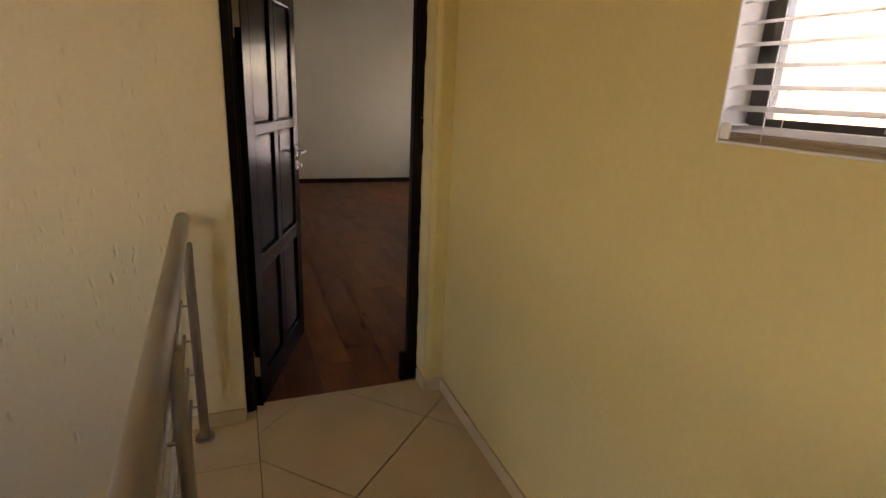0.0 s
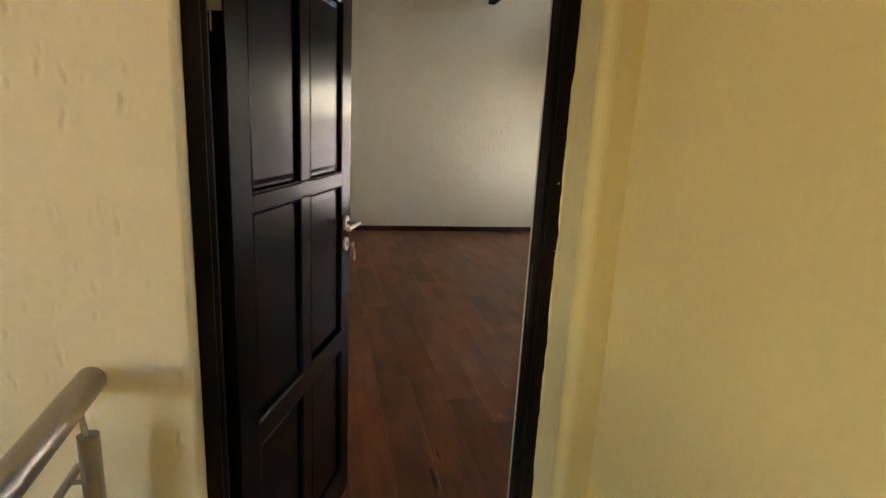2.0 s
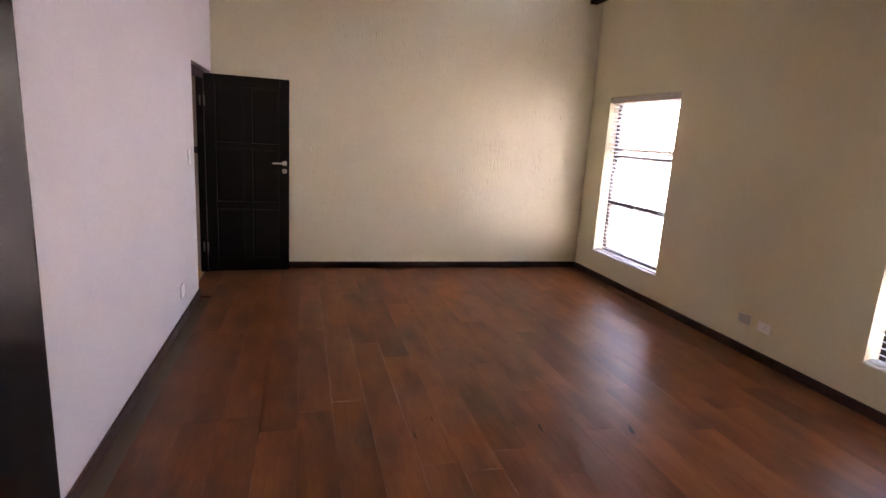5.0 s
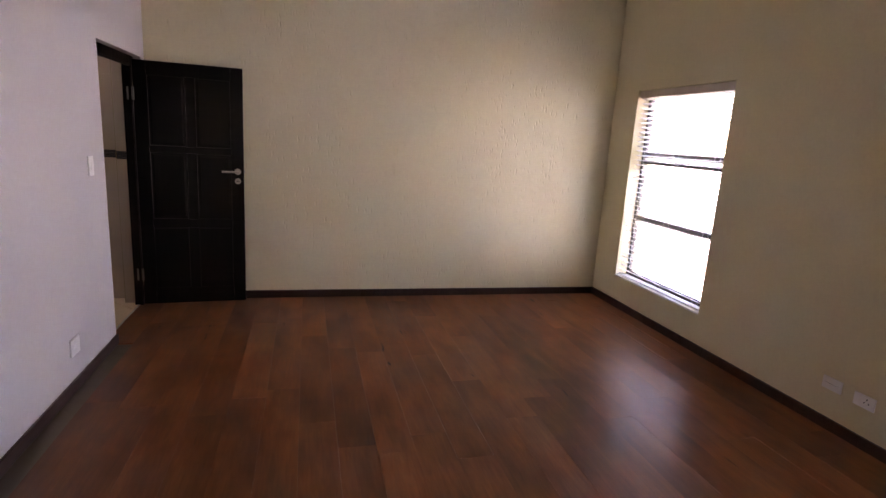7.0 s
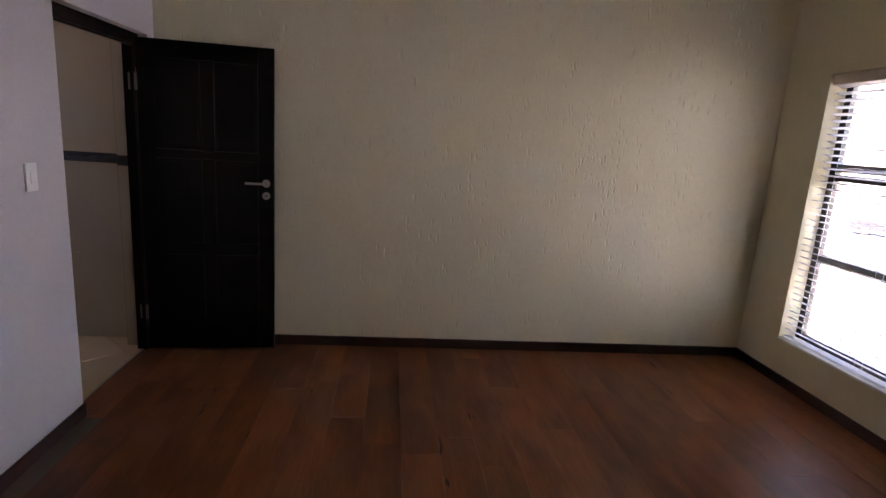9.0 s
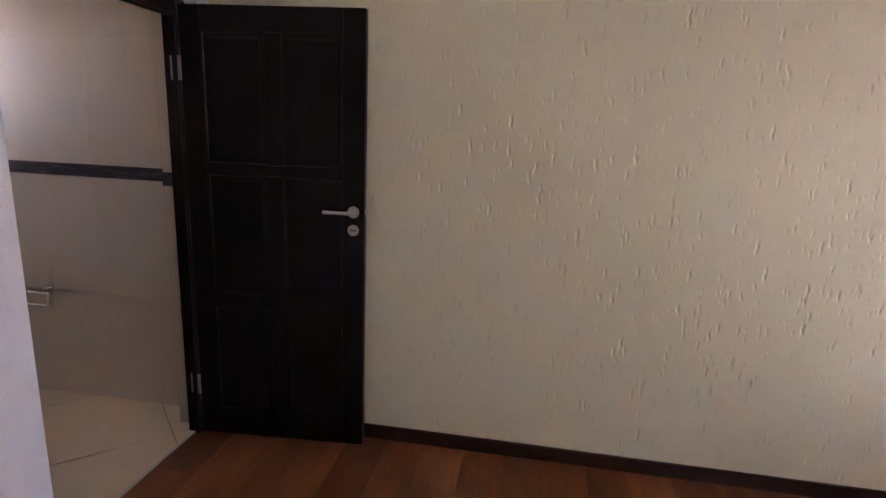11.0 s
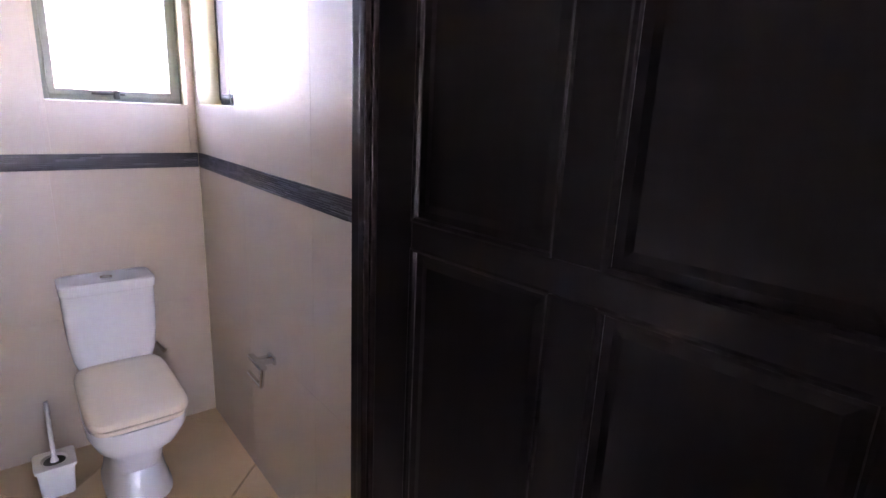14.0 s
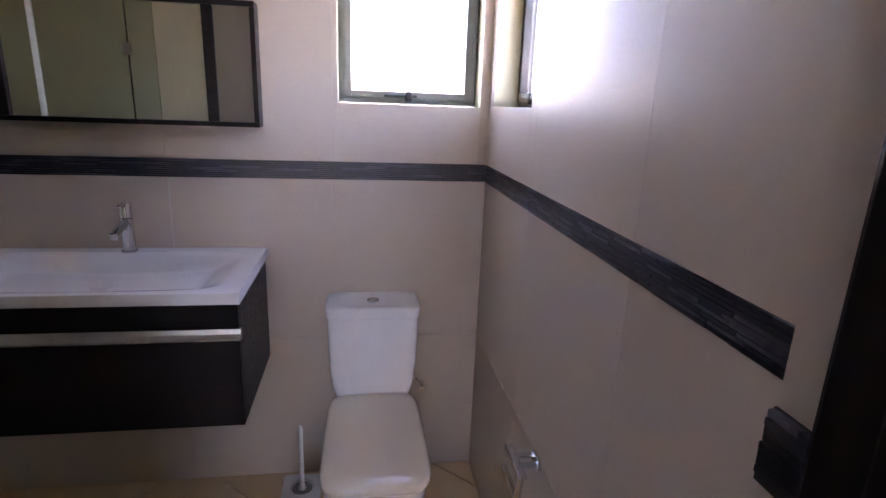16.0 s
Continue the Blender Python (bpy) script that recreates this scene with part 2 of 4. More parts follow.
# ---------------------------------------------------------------- mesh helpers
def box(bm, x0, x1, y0, y1, z0, z1, b=0.0):
    """A box with chamfered edges, added to bm."""
    t = bmesh.new()
    bmesh.ops.create_cube(t, size=1.0)
    bmesh.ops.scale(t, vec=(x1 - x0, y1 - y0, z1 - z0), verts=t.verts)
    bmesh.ops.translate(t, vec=((x0 + x1) / 2, (y0 + y1) / 2, (z0 + z1) / 2), verts=t.verts)
    if b:
        bmesh.ops.bevel(t, geom=t.edges[:], offset=b, segments=2, affect="EDGES", profile=0.6)
    me = bpy.data.meshes.new("tmp")
    t.to_mesh(me)
    t.free()
    bm.from_mesh(me)
    bpy.data.meshes.remove(me)
    return bm


def B(*a, b=0.0):
    return box(bmesh.new(), *a, b=b)


def rod(bm, p, q, r, n=20, r2=None):
    """A capped round bar from p to q."""
    p, q = Vector(p), Vector(q)
    m = Matrix.Translation((p + q) / 2) @ (q - p).to_track_quat("Z", "Y").to_matrix().to_4x4()
    bmesh.ops.create_cone(bm, cap_ends=True, segments=n, radius1=r, radius2=r if r2 is None else r2, depth=(q - p).length, matrix=m)
    return bm


def loft(bm, rings, caps=True):
    """Skin over rings of equal length."""
    vs = [[bm.verts.new(p) for p in ring] for ring in rings]
    n = len(vs[0])
    for a, c in zip(vs, vs[1:]):
        for i in range(n):
            bm.faces.new((a[i], a[(i + 1) % n], c[(i + 1) % n], c[i]))
    if caps:
        bm.faces.new(vs[0][::-1])
        bm.faces.new(vs[-1])
    bmesh.ops.recalc_face_normals(bm, faces=bm.faces[:])
    return bm


def rounded(cx, cy, z, hx, hy, e=4.0, n=40, pinch=0.0):
    """A superellipse ring; pinch narrows it towards -x."""
    out = []
    for i in range(n):
        a = 2 * math.pi * i / n
        c, s = math.cos(a), math.sin(a)
        x = hx * math.copysign(abs(c) ** (2 / e), c)
        y = hy * math.copysign(abs(s) ** (2 / e), s)
        y *= 1 - pinch * (0.5 - 0.5 * x / hx)
        out.append((cx + x, cy + y, z))
    return out


def mesh_of(name, bm, material, smooth=False):
    me = bpy.data.meshes.new(name)
    bm.to_mesh(me)
    bm.free()
    me.materials.append(material)
    if smooth:
        for p in me.polygons:
            p.use_smooth = True
        me.set_sharp_from_angle(angle=radians(38))
    return me


def part(name, bm, material, parent=None, label="", smooth=False):
    ob = new(name, mesh_of(name, bm, material, smooth))
    ob.parent = parent
    return tagged(ob, label)


def thing(name, at, label, category, group="", turn=0.0, kind=""):
    e = new(name)
    e.matrix_world = pose(*at, 0, 0, turn)
    e.empty_display_size = 0.1
    return tagged(e, label, category, group, kind)


def structure(name, bm, material, label="", category=""):
    return tagged(part(name, bm, material), label, category, kind="structure")


def slab(axis, a0, a1, u0, u1, z0, z1, holes=()):
    """A wall across one axis ('x' or 'y'), from a0 to a1 thick, with openings (u0, u1, z0, z1) through it."""
    bm = bmesh.new()
    us = sorted({u0, u1, *[h[0] for h in holes], *[h[1] for h in holes]})
    for lo, hi in zip(us, us[1:]):
        mid = (lo + hi) / 2
        cuts = sorted((h[2], h[3]) for h in holes if h[0] < mid < h[1])
        z = z0
        for c0, c1 in cuts + [(z1, z1)]:
            if c0 > z:
                args = (a0, a1, lo, hi, z, c0) if axis == "x" else (lo, hi, a0, a1, z, c0)
                box(bm, *args)
            z = c1
    bmesh.ops.remove_doubles(bm, verts=bm.verts[:], dist=0.0005)
    return bm


def round_corner(bm, x, y, radius):
    """Round the upright edges of a wall at (x, y), as plaster corners are."""
    es = [e for e in bm.edges if all(abs(v.co.x - x) < 0.001 and abs(v.co.y - y) < 0.001 for v in e.verts) and len(e.link_faces) == 2]
    bmesh.ops.bevel(bm, geom=es, offset=radius, segments=5, affect="EDGES", profile=0.5)
    return bm


# ---------------------------------------------------------------- structure
LX0, LX1 = 0.09, 1.34          # landing floor edge and wall
YW0, YW1 = 4.40, 4.715         # wall between landing and bedroom
BX0, BX1, BY1 = 0.06, 4.368, 10.853   # bedroom walls
TX0, TX1, TY0, TY1 = -1.817, -0.16, 7.9, 10.894   # bathroom walls
TOP = 4.05
EN = (0.362, 1.250, -0.26, 2.08)      # entry opening
BA = (9.80, 10.750, -0.26, 2.045)     # bathroom opening
WIN = (9.23, 10.44, 0.312, 2.094)   # bedroom window
WIN3 = (8.85, 10.25, 3.22, 3.92)   # high window over it
WIN2 = (5.94, 7.13, 0.32, 2.09)   # its twin nearer the entry
LWIN = (1.62, 2.905, 1.452, 2.42)    # landing window
SWIN = (1.1, 2.35, 0.95, 2.15)         # stairwell window
TWA = (10.342, 10.853, 1.502, 2.20)  # bathroom window, end wall
TWB = (-1.767, -1.30, 1.508, 2.20)  # bathroom window, side wall

structure("wall_entry_side", round_corner(slab("y", YW0, 4.60, EN[1], BX1 + 0.25, -3.0, TOP), EN[1], YW0, 0.030), YELLOW, "smooth yellow plaster pier beside the doorway", "wall")
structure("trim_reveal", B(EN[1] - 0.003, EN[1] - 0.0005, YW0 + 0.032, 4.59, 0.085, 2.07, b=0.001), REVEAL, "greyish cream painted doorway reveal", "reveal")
structure("wall_entry", round_corner(slab("y", YW0, 4.60, -3.2, EN[1], -3.0, TOP, [EN]), EN[0], YW0, 0.006), YELLOW_PIT,
          "yellow painted wall of torn rustic plaster round a doorway", "wall")
structure("wall_entry_inner", slab("y", 4.60, YW1, -3.2, BX1 + 0.25, -3.0, TOP, [(EN[0], 1.235, EN[2], EN[3])]), CREAM,
          "cream painted plaster face beside the doorway", "wall")
structure("wall_landing", slab("x", LX1, LX1 + 0.22, -0.8, YW0, -3.0, TOP, [LWIN]), YELLOW,
          "smooth yellow painted landing wall with a window", "wall")
structure("wall_landing_back", slab("y", -1.0, -0.8, -3.2, LX1 + 0.22, -3.0, TOP), YELLOW, "plain yellow wall behind the landing", "wall")
structure("wall_stairwell", slab("x", -3.4, -3.2, -1.0, YW1, -3.0, TOP, [SWIN]), YELLOW, "plain yellow stairwell wall", "wall")
structure("wall_far", slab("y", BY1, BY1 + 0.25, TX1, BX1 + 0.25, -3.0, TOP), CREAM_PIT,
          "cream rustic plaster wall with torn upright pits", "wall")
structure("wall_window", slab("x", BX1, BX1 + 0.25, YW1, BY1, -3.0, TOP, [WIN, WIN2, WIN3]), CREAM,
          "cream painted bedroom wall with a tall window", "wall")
# Dim bluish light on this wall is put into its paint colour.
structure("wall_left", slab("x", TX1 + 0.004, BX0, YW1, BY1, -3.0, TOP, [BA]), CREAM_DIMMED,
          "cream bedroom wall with the bathroom doorway, dimmed to lilac for its light", "wall")
structure("wall_bathroom_end", slab("x", TX0 - 0.2, TX0, TY0 - 0.2, TY1 + 0.22, -3.0, 2.9, [TWA]), CREAM, "bathroom end wall under its tiles", "wall")
structure("wall_bathroom_side", slab("y", TY1, TY1 + 0.2, TX0, TX1, -3.0, 2.9, [TWB]), CREAM, "bathroom side wall under its tiles", "wall")
structure("wall_bathroom_back", slab("y", TY0 - 0.2, TY0, TX0, TX1, -3.0, 2.9), CREAM, "bathroom back wall", "wall")
structure("wall_bathroom_inner", slab("x", TX1, TX1 + 0.003, TY0, TY1, -0.2, 2.7, [BA]), OCHRE, "ochre cream plaster wall inside the bathroom, darkened to reflect dimly", "wall")

structure("ceiling_bedroom", B(TX1, BX1 + 0.25, YW1, BY1 + 0.25, TOP, TOP + 0.15), CEILING, "white painted bedroom ceiling", "ceiling")
structure("ceiling_landing", B(-3.2, LX1, -0.8, YW0, 3.42, 3.57), CEILING, "white painted landing ceiling", "ceiling")
structure("ceiling_bathroom", B(TX0 - 0.2, TX1, TY0 - 0.2, TY1 + 0.2, 2.7, 2.9), CEILING, "white painted bathroom ceiling", "ceiling")

landing_floor = structure("floor_landing", B(LX0, LX1, -0.8, YW0, -0.25, -0.012), GROUT, "landing floor of diagonal cream tiles", "floor")
structure("floor_threshold", B(EN[0], EN[1], YW0, 4.53, -0.25, -0.012), GROUT, "tiled strip in the entry doorway", "floor")
structure("floor_stairwell", B(-3.2, LX1, -0.8, YW0, -3.2, -3.0), GROUT, "stairwell floor far below", "floor")
bed_floor = structure("floor_bedroom", B(-0.03, BX1, 4.53, BY1, -0.25, -0.012), GROUT, "reddish brown laminate plank floor", "floor")
bath_floor = structure("floor_bathroom", B(TX0, -0.03, TY0, TY1, -0.25, -0.012), GROUT, "bathroom floor of diagonal cream tiles", "floor")


def torn_plaster(name, face, u0, u1, z0, z1, count, seed, material, label, du=0.004, dz=0.008):
    """Rustic plaster skin with upright torn pits and raised lips, on a wall that faces -y."""
    g = np.random.default_rng(seed)
    nu, nz = int((u1 - u0) / du) + 1, int((z1 - z0) / dz) + 1
    U, Z = np.meshgrid(np.linspace(u0, u1, nu), np.linspace(z0, z1, nz))
    hgt = np.zeros_like(U)
    for f, amp in ((1.7, 0.0010), (4.1, 0.0006), (9.0, 0.0003)):
        p = g.uniform(0, 6.28, 4)
        hgt += amp * np.sin(f * U * 2.1 + p[0] + 1.3 * np.sin(f * Z + p[1])) * np.sin(f * Z * 1.1 + p[2] + 1.1 * np.sin(f * U + p[3]))
    hubs = g.uniform((u0, z0), (u1, z1), (max(6, count // 45), 2))
    for i in range(count):
        if g.random() < 0.5:
            cu, cz = hubs[g.integers(len(hubs))] + g.normal(0, 0.22, 2)
        else:
            cu, cz = g.uniform(u0, u1), g.uniform(z0, z1)
        big = g.random() ** 3.0
        hw, hh = 0.0034 + 0.0035 * big * g.random(), 0.0055 + 0.026 * big
        depth, lean, side = 0.0026 + 0.0030 * g.random() * (0.4 + 0.6 * big), g.normal(0, 0.12), g.choice((-1, 1))
        i0, i1 = np.searchsorted(U[0], (cu - 0.05, cu + 0.05))
        j0, j1 = np.searchsorted(Z[:, 0], (cz - hh - 0.02, cz + hh + 0.02))
        if i1 - i0 < 2 or j1 - j0 < 2:
            continue
        b, a = Z[j0:j1, i0:i1] - cz, U[j0:j1, i0:i1] - cu
        a = a - lean * b + 0.0025 * np.sin(b * 190 + i)
        r = (a / hw) ** 2 + (b / hh) ** 2
        hgt[j0:j1, i0:i1] -= depth * np.clip(1.25 - r, 0, 1)
        r2 = ((a - side * hw * 1.5) / (hw * 0.8)) ** 2 + (b / (hh * 0.9)) ** 2
        hgt[j0:j1, i0:i1] += 0.0014 * np.clip(1.1 - r2, 0, 1)
    Y = face - 0.009 - hgt
    Y = np.clip(Y, face - 0.0118, face - 0.0015)
    Y[:, -1] = face + 0.001
    Y[:, 0] = face + 0.001
    co = np.stack((U, Y, Z), -1).reshape(-1, 3)
    k = np.arange(nu * nz).reshape(nz, nu)
    quads = np.stack((k[:-1, :-1], k[:-1, 1:], k[1:, 1:], k[1:, :-1]), -1).reshape(-1)
    n = len(quads) // 4
    me = bpy.data.meshes.new(name)
    me.vertices.add(len(co))
    me.vertices.foreach_set("co", co.ravel())
    me.loops.add(len(quads))
    me.loops.foreach_set("vertex_index", quads.astype(np.int32))
    me.polygons.add(n)
    me.polygons.foreach_set("loop_start", np.arange(0, n * 4, 4, dtype=np.int32))
    me.polygons.foreach_set("use_smooth", np.ones(n, dtype=bool))
    me.update(calc_edges=True)
    me.materials.append(material)
    return tagged(new(name, me), label, "plaster", kind="structure")


torn_plaster("plaster_far", BY1, BX0 - 0.004, BX1 + 0.004, 0.02, TOP - 0.01, 4300, 3, CREAM_PIT, "cream rustic plaster skin with torn upright pits")
torn_plaster("plaster_entry", YW0, -1.5, EN[0] + 0.0015, 0.02, 3.40, 950, 8, YELLOW_PIT, "yellow rustic plaster skin with torn upright pits")

# beams under the bedroom ceiling
for x in (0.02, 1.40, 2.78, 4.19):
    tagged(part("ceiling_beam", B(max(x, BX0 + 0.003), min(x + 0.09, BX1 - 0.003), YW1 + 0.01, BY1 - 0.010, 3.155, 3.418, b=0.004), BEAMWOOD),
           "dark stained timber beam under the ceiling", "beam", "ceiling beams", "structure")

# skirtings of the bedroom
SK = 0.072


def skirting(name, x0, x1, y0, y1):
    structure(name, B(x0, x1, y0, y1, 0.0005, SK, b=0.004), SKIRTWOOD, "dark reddish brown wooden skirting board", "skirting")


skirting("baseboard_far", BX0 + 0.003, BX1 - 0.018, BY1 - 0.022, BY1 - 0.001)
skirting("baseboard_window", BX1 - 0.016, BX1 - 0.001, YW1 + 0.006, BY1 - 0.001)
skirting("baseboard_left", BX0 + 0.001, BX0 + 0.016, YW1 + 0.006, BA[0] - 0.002)
skirting("baseboard_left_stub", BX0 + 0.001, BX0 + 0.016, BA[1] + 0.02, BY1 - 0.018)
skirting("baseboard_entry", EN[1] + 0.01, BX1 - 0.018, YW1 + 0.005, YW1 + 0.02)

# tiled skirting of the landing
TS = 0.07
for a in ((LX0, EN[0] - 0.001, YW0 - 0.019, YW0 - 0.001), (EN[1] + 0.001, LX1 - 0.013, YW0 - 0.012, YW0 - 0.001),
          (LX1 - 0.012, LX1 - 0.001, 3.47, YW0 - 0.001), (LX1 - 0.012, LX1 - 0.001, 2.86, 3.467),
          (LX1 - 0.012, LX1 - 0.001, 2.25, 2.857), (EN[1] - 0.011, EN[1] - 0.001, YW0, 4.53)):
    structure("baseboard_landing", B(*a, 0.0005, TS, b=0.003), SKIRTTILE, "cream tile skirting on the landing", "skirting")

# window reveals, smooth and pale
for w in (WIN, WIN2):
    structure("sill_bedroom", B(BX1 - 0.012, BX1 + 0.16, w[0] + 0.001, w[1] - 0.001, w[2] - 0.004, w[2] + 0.012, b=0.003), WHITEPLASTIC, "white painted window sill", "sill")
structure("sill_landing", B(LX1 + 0.001, LX1 + 0.12, LWIN[0] + 0.001, LWIN[1] - 0.001, LWIN[2], LWIN[2] + 0.005, b=0.002), WHITEPLASTIC, "white painted window sill", "sill")
for y0, y1 in ((LWIN[0], LWIN[0] + 0.004), (LWIN[1] - 0.004, LWIN[1])):
    structure("trim_landing_window", B(LX1 - 0.001, LX1 + 0.12, y0, y1, LWIN[2], LWIN[3]), WHITEPLASTIC, "white painted window reveal", "reveal")


# ---------------------------------------------------------------- door frames
def door_frame(name, at, turn, w, depth, h, hinges, right, jamb=0.036, first=None):
    first = first or jamb
    f = thing(name, at, "dark stained wooden door frame with a rebate", "door frame", turn=turn, kind="structure")
    for x0, x1, s0, s1 in ((0, first, first, first + 0.012), (w - jamb, w, w - jamb - 0.012, w - jamb)):
        bm = B(x0, x1, 0, depth, 0.001, h, b=0.004)
        box(bm, s0, s1, 0.004, depth - 0.046, 0.001, h - jamb, b=0.003)
        part("jamb", bm, FRAMEWOOD, f)
    bm = B(first, w - jamb, 0.001, depth - 0.001, h - jamb, h, b=0.003)
    box(bm, first, w - jamb, 0.004, depth - 0.046, h - jamb - 0.012, h - jamb, b=0.003)
    part("head", bm, FRAMEWOOD, f)
    for z in hinges:
        x = (w - jamb - 0.003, w - jamb + 0.0005) if right else (jamb - 0.0005, jamb + 0.003)
        bm = B(*x, depth - 0.045 if not right else 0.002, depth - 0.003 if not right else 0.04, z - 0.05, z + 0.05, b=0.001)
        if right:
            rod(bm, (w - jamb - 0.006, -0.008, z - 0.05), (w - jamb - 0.006, -0.008, z + 0.05), 0.007, 12)
        part("hinge_plate", bm, HINGE if right else BRASS, f, "pale steel hinge plate" if right else "dull metal hinge plate")
    return f


frame_in = door_frame("door_frame_entry", (EN[0] + 0.001, 4.456, 0), 5.7, EN[1] - EN[0] + 0.012, 0.078, 2.078, (0.25, 1.75), False, 0.051, 0.036)
for fx, fz, fh in ((0.894, 1.46, 0.006), (0.872, 1.40, 0.004), (0.890, 1.30, 0.007), (0.880, 1.22, 0.003)):
    part("paint_fleck", B(fx, fx + 0.003, -0.0008, 0.0004, fz, fz + fh, b=0.0003), WHITEPLASTIC, frame_in, "pale paint fleck")
part("plinth_block", B(0.792, 0.8365, -0.002, 0.034, 0.001, 0.165, b=0.008), FRAMEWOOD, frame_in, "dark block at the foot of the jamb")
# Painted glint of light in the gap between stop and door.
part("bare_edge", B(0.0365, 0.0385, 0.0335, 0.042, 1.385, 2.03, b=0.0005), LITSTRIP, frame_in, "strip coloured orange for light caught along the rebate")
rng = random.Random(21)
bm = bmesh.new()
last = None
wob = 0.003
for i in range(181):
    z = 0.075 + i * 0.011
    wob = min(0.0065, max(0.0012, wob + rng.uniform(-0.0016, 0.0016)))
    ring = [bm.verts.new((0.8885 - wob, -0.0006, z)), bm.verts.new((0.8885 - wob * 0.6, -0.0022, z)), bm.verts.new((0.8915, -0.0026, z))]
    if last:
        for k in range(2):
            bm.faces.new((last[k], last[k + 1], ring[k + 1], ring[k]))
    last = ring
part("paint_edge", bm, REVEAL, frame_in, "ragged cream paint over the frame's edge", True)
part("strike_plate", B(0.8460, 0.8485, 0.035, 0.06, 1.0, 1.17, b=0.001), DARKMETAL, frame_in, "dark worn strike plate")
door_frame("door_frame_bathroom", (0.006, BA[0] + 0.001, 0), 90, BA[1] - BA[0] - 0.002, 0.070, 2.043, (0.27, 1.757), True, 0.068, 0.02)


# ---------------------------------------------------------------- doors
def lever(parent, x, z, face, way):
    """Lever on a round rose; face is the side (-1 or 1) and way the sense in which the lever points."""
    y = -0.04 if face < 0 else 0.0
    h = part("lever_handle", rod(rod(bmesh.new(), (x, y, z), (x, y + face * 0.052, z), 0.0078), (x + 0.0075, y + face * 0.052, z), (x + way * 0.125, y + face * 0.052, z), 0.0078), STEEL, parent, "brushed steel lever", True)
    part("rosette", rod(bmesh.new(), (x, y - face * 0.001, z), (x, y + face * 0.009, z), 0.026, 32), STEEL, h, "", True)
    return h


def panel_door(name, at, turn, label, w=0.82, h=2.02, key=False, *, wood, rail):
    d = thing(name, at, label, "door", turn=turn)
    t, st, mu = 0.04, 0.096, 0.072
    rows = ((0.14, 0.675), (0.745, 1.305), (1.352, 1.915))
    for x0, x1 in ((0, st), (w - st, w)):
        part("stile", B(x0, x1, -t, 0, 0.006, h, b=0.0025), wood, d)
    zs = [0.006, *[z for r in rows for z in r], h]
    for z0, z1 in zip(zs[::2], zs[1::2]):
        part("rail", B(st, w - st, -t + 0.0005, -0.0005, z0, z1, b=0.0025), rail, d)
    c = w / 2
    for z0, z1 in rows:
        part("mullion", B(c - mu / 2, c + mu / 2, -t + 0.0008, -0.0008, z0, z1, b=0.0025), wood, d)
        for x0, x1 in ((st, c - mu / 2), (c + mu / 2, w - st)):
            bm = B(x0 - 0.005, x1 + 0.005, -0.026, -0.014, z0 - 0.005, z1 + 0.005)
            g = 0.016
            for f, y0, y1 in ((-1, -0.0285, -0.024), (1, -0.016, -0.0115)):
                e = 0.029
                outer = ((x0 + g, z0 + g), (x1 - g, z0 + g), (x1 - g, z1 - g), (x0 + g, z1 - g))
                inner = ((x0 + e, z0 + e), (x1 - e, z0 + e), (x1 - e, z1 - e), (x0 + e, z1 - e))
                ya, yb = (y1, y0) if f < 0 else (y0, y1)
                loft(bm, [[(x, ya, z) for x, z in outer], [(x, ya + f * 0.002, z) for x, z in outer], [(x, yb, z) for x, z in inner]])
            part("panel", bm, wood, d)
            # moulding round the panel on both faces
            bm = bmesh.new()
            for y in (-0.034, -0.006):
                for p, q in (((x0, z0), (x1, z0)), ((x1, z0), (x1, z1)), ((x1, z1), (x0, z1)), ((x0, z1), (x0, z0))):
                    rod(bm, (p[0], y, p[1]), (q[0], y, q[1]), 0.007, 8)
            part("moulding", bm, wood, d, smooth=True)
    hx = w - (0.058 if key else 0.049)
    for face in (-1, 1):
        lever(d, hx, 1.165, face, -1)
        y = -0.04 if face < 0 else 0.0
        k = part("lock_rose", rod(bmesh.new(), (hx, y - face * 0.001, 1.083), (hx, y + face * 0.008, 1.083), 0.025, 32), STEEL, d, "round steel lock rose", True)
        if key:
            part("keyhole", rod(bmesh.new(), (hx, y + face * 0.0075, 1.083), (hx, y + face * 0.009, 1.083), 0.008, 16), DARKPLASTIC, k)
        else:
            part("thumb_turn", B(hx - 0.013, hx + 0.013, y + face * 0.008 - 0.006, y + face * 0.008 + 0.006, 1.081, 1.086, b=0.001), DARKPLASTIC, k)
    part("latch_bolt", B(w - 0.002, w + 0.009, -0.027, -0.014, 1.155, 1.178, b=0.002), STEEL, d, "pale steel latch bolt")
    for z in (0.22, 1.79):
        bm = rod(bmesh.new(), (-0.004, 0.004, z - 0.05), (-0.004, 0.004, z + 0.05), 0.006, 12)
        box(bm, -0.0035, 0.0, -0.036, 0.002, z - 0.05, z + 0.05)
        part("hinge", bm, BRASS, d, "dull metal butt hinge")
    return d


entry_door = panel_door("door_1", (0.402, 4.501, 0), 70.0, "open dark stained six panel wooden door with steel lever", w=0.85, key=True, wood=DOORWOOD, rail=DOORRAIL)
bath_door = panel_door("door_2", (0.006, 10.730, 0), 4.4, "dark stained six panel bathroom door swung back against the wall", w=0.818, wood=SATINWOOD, rail=SATINRAIL)
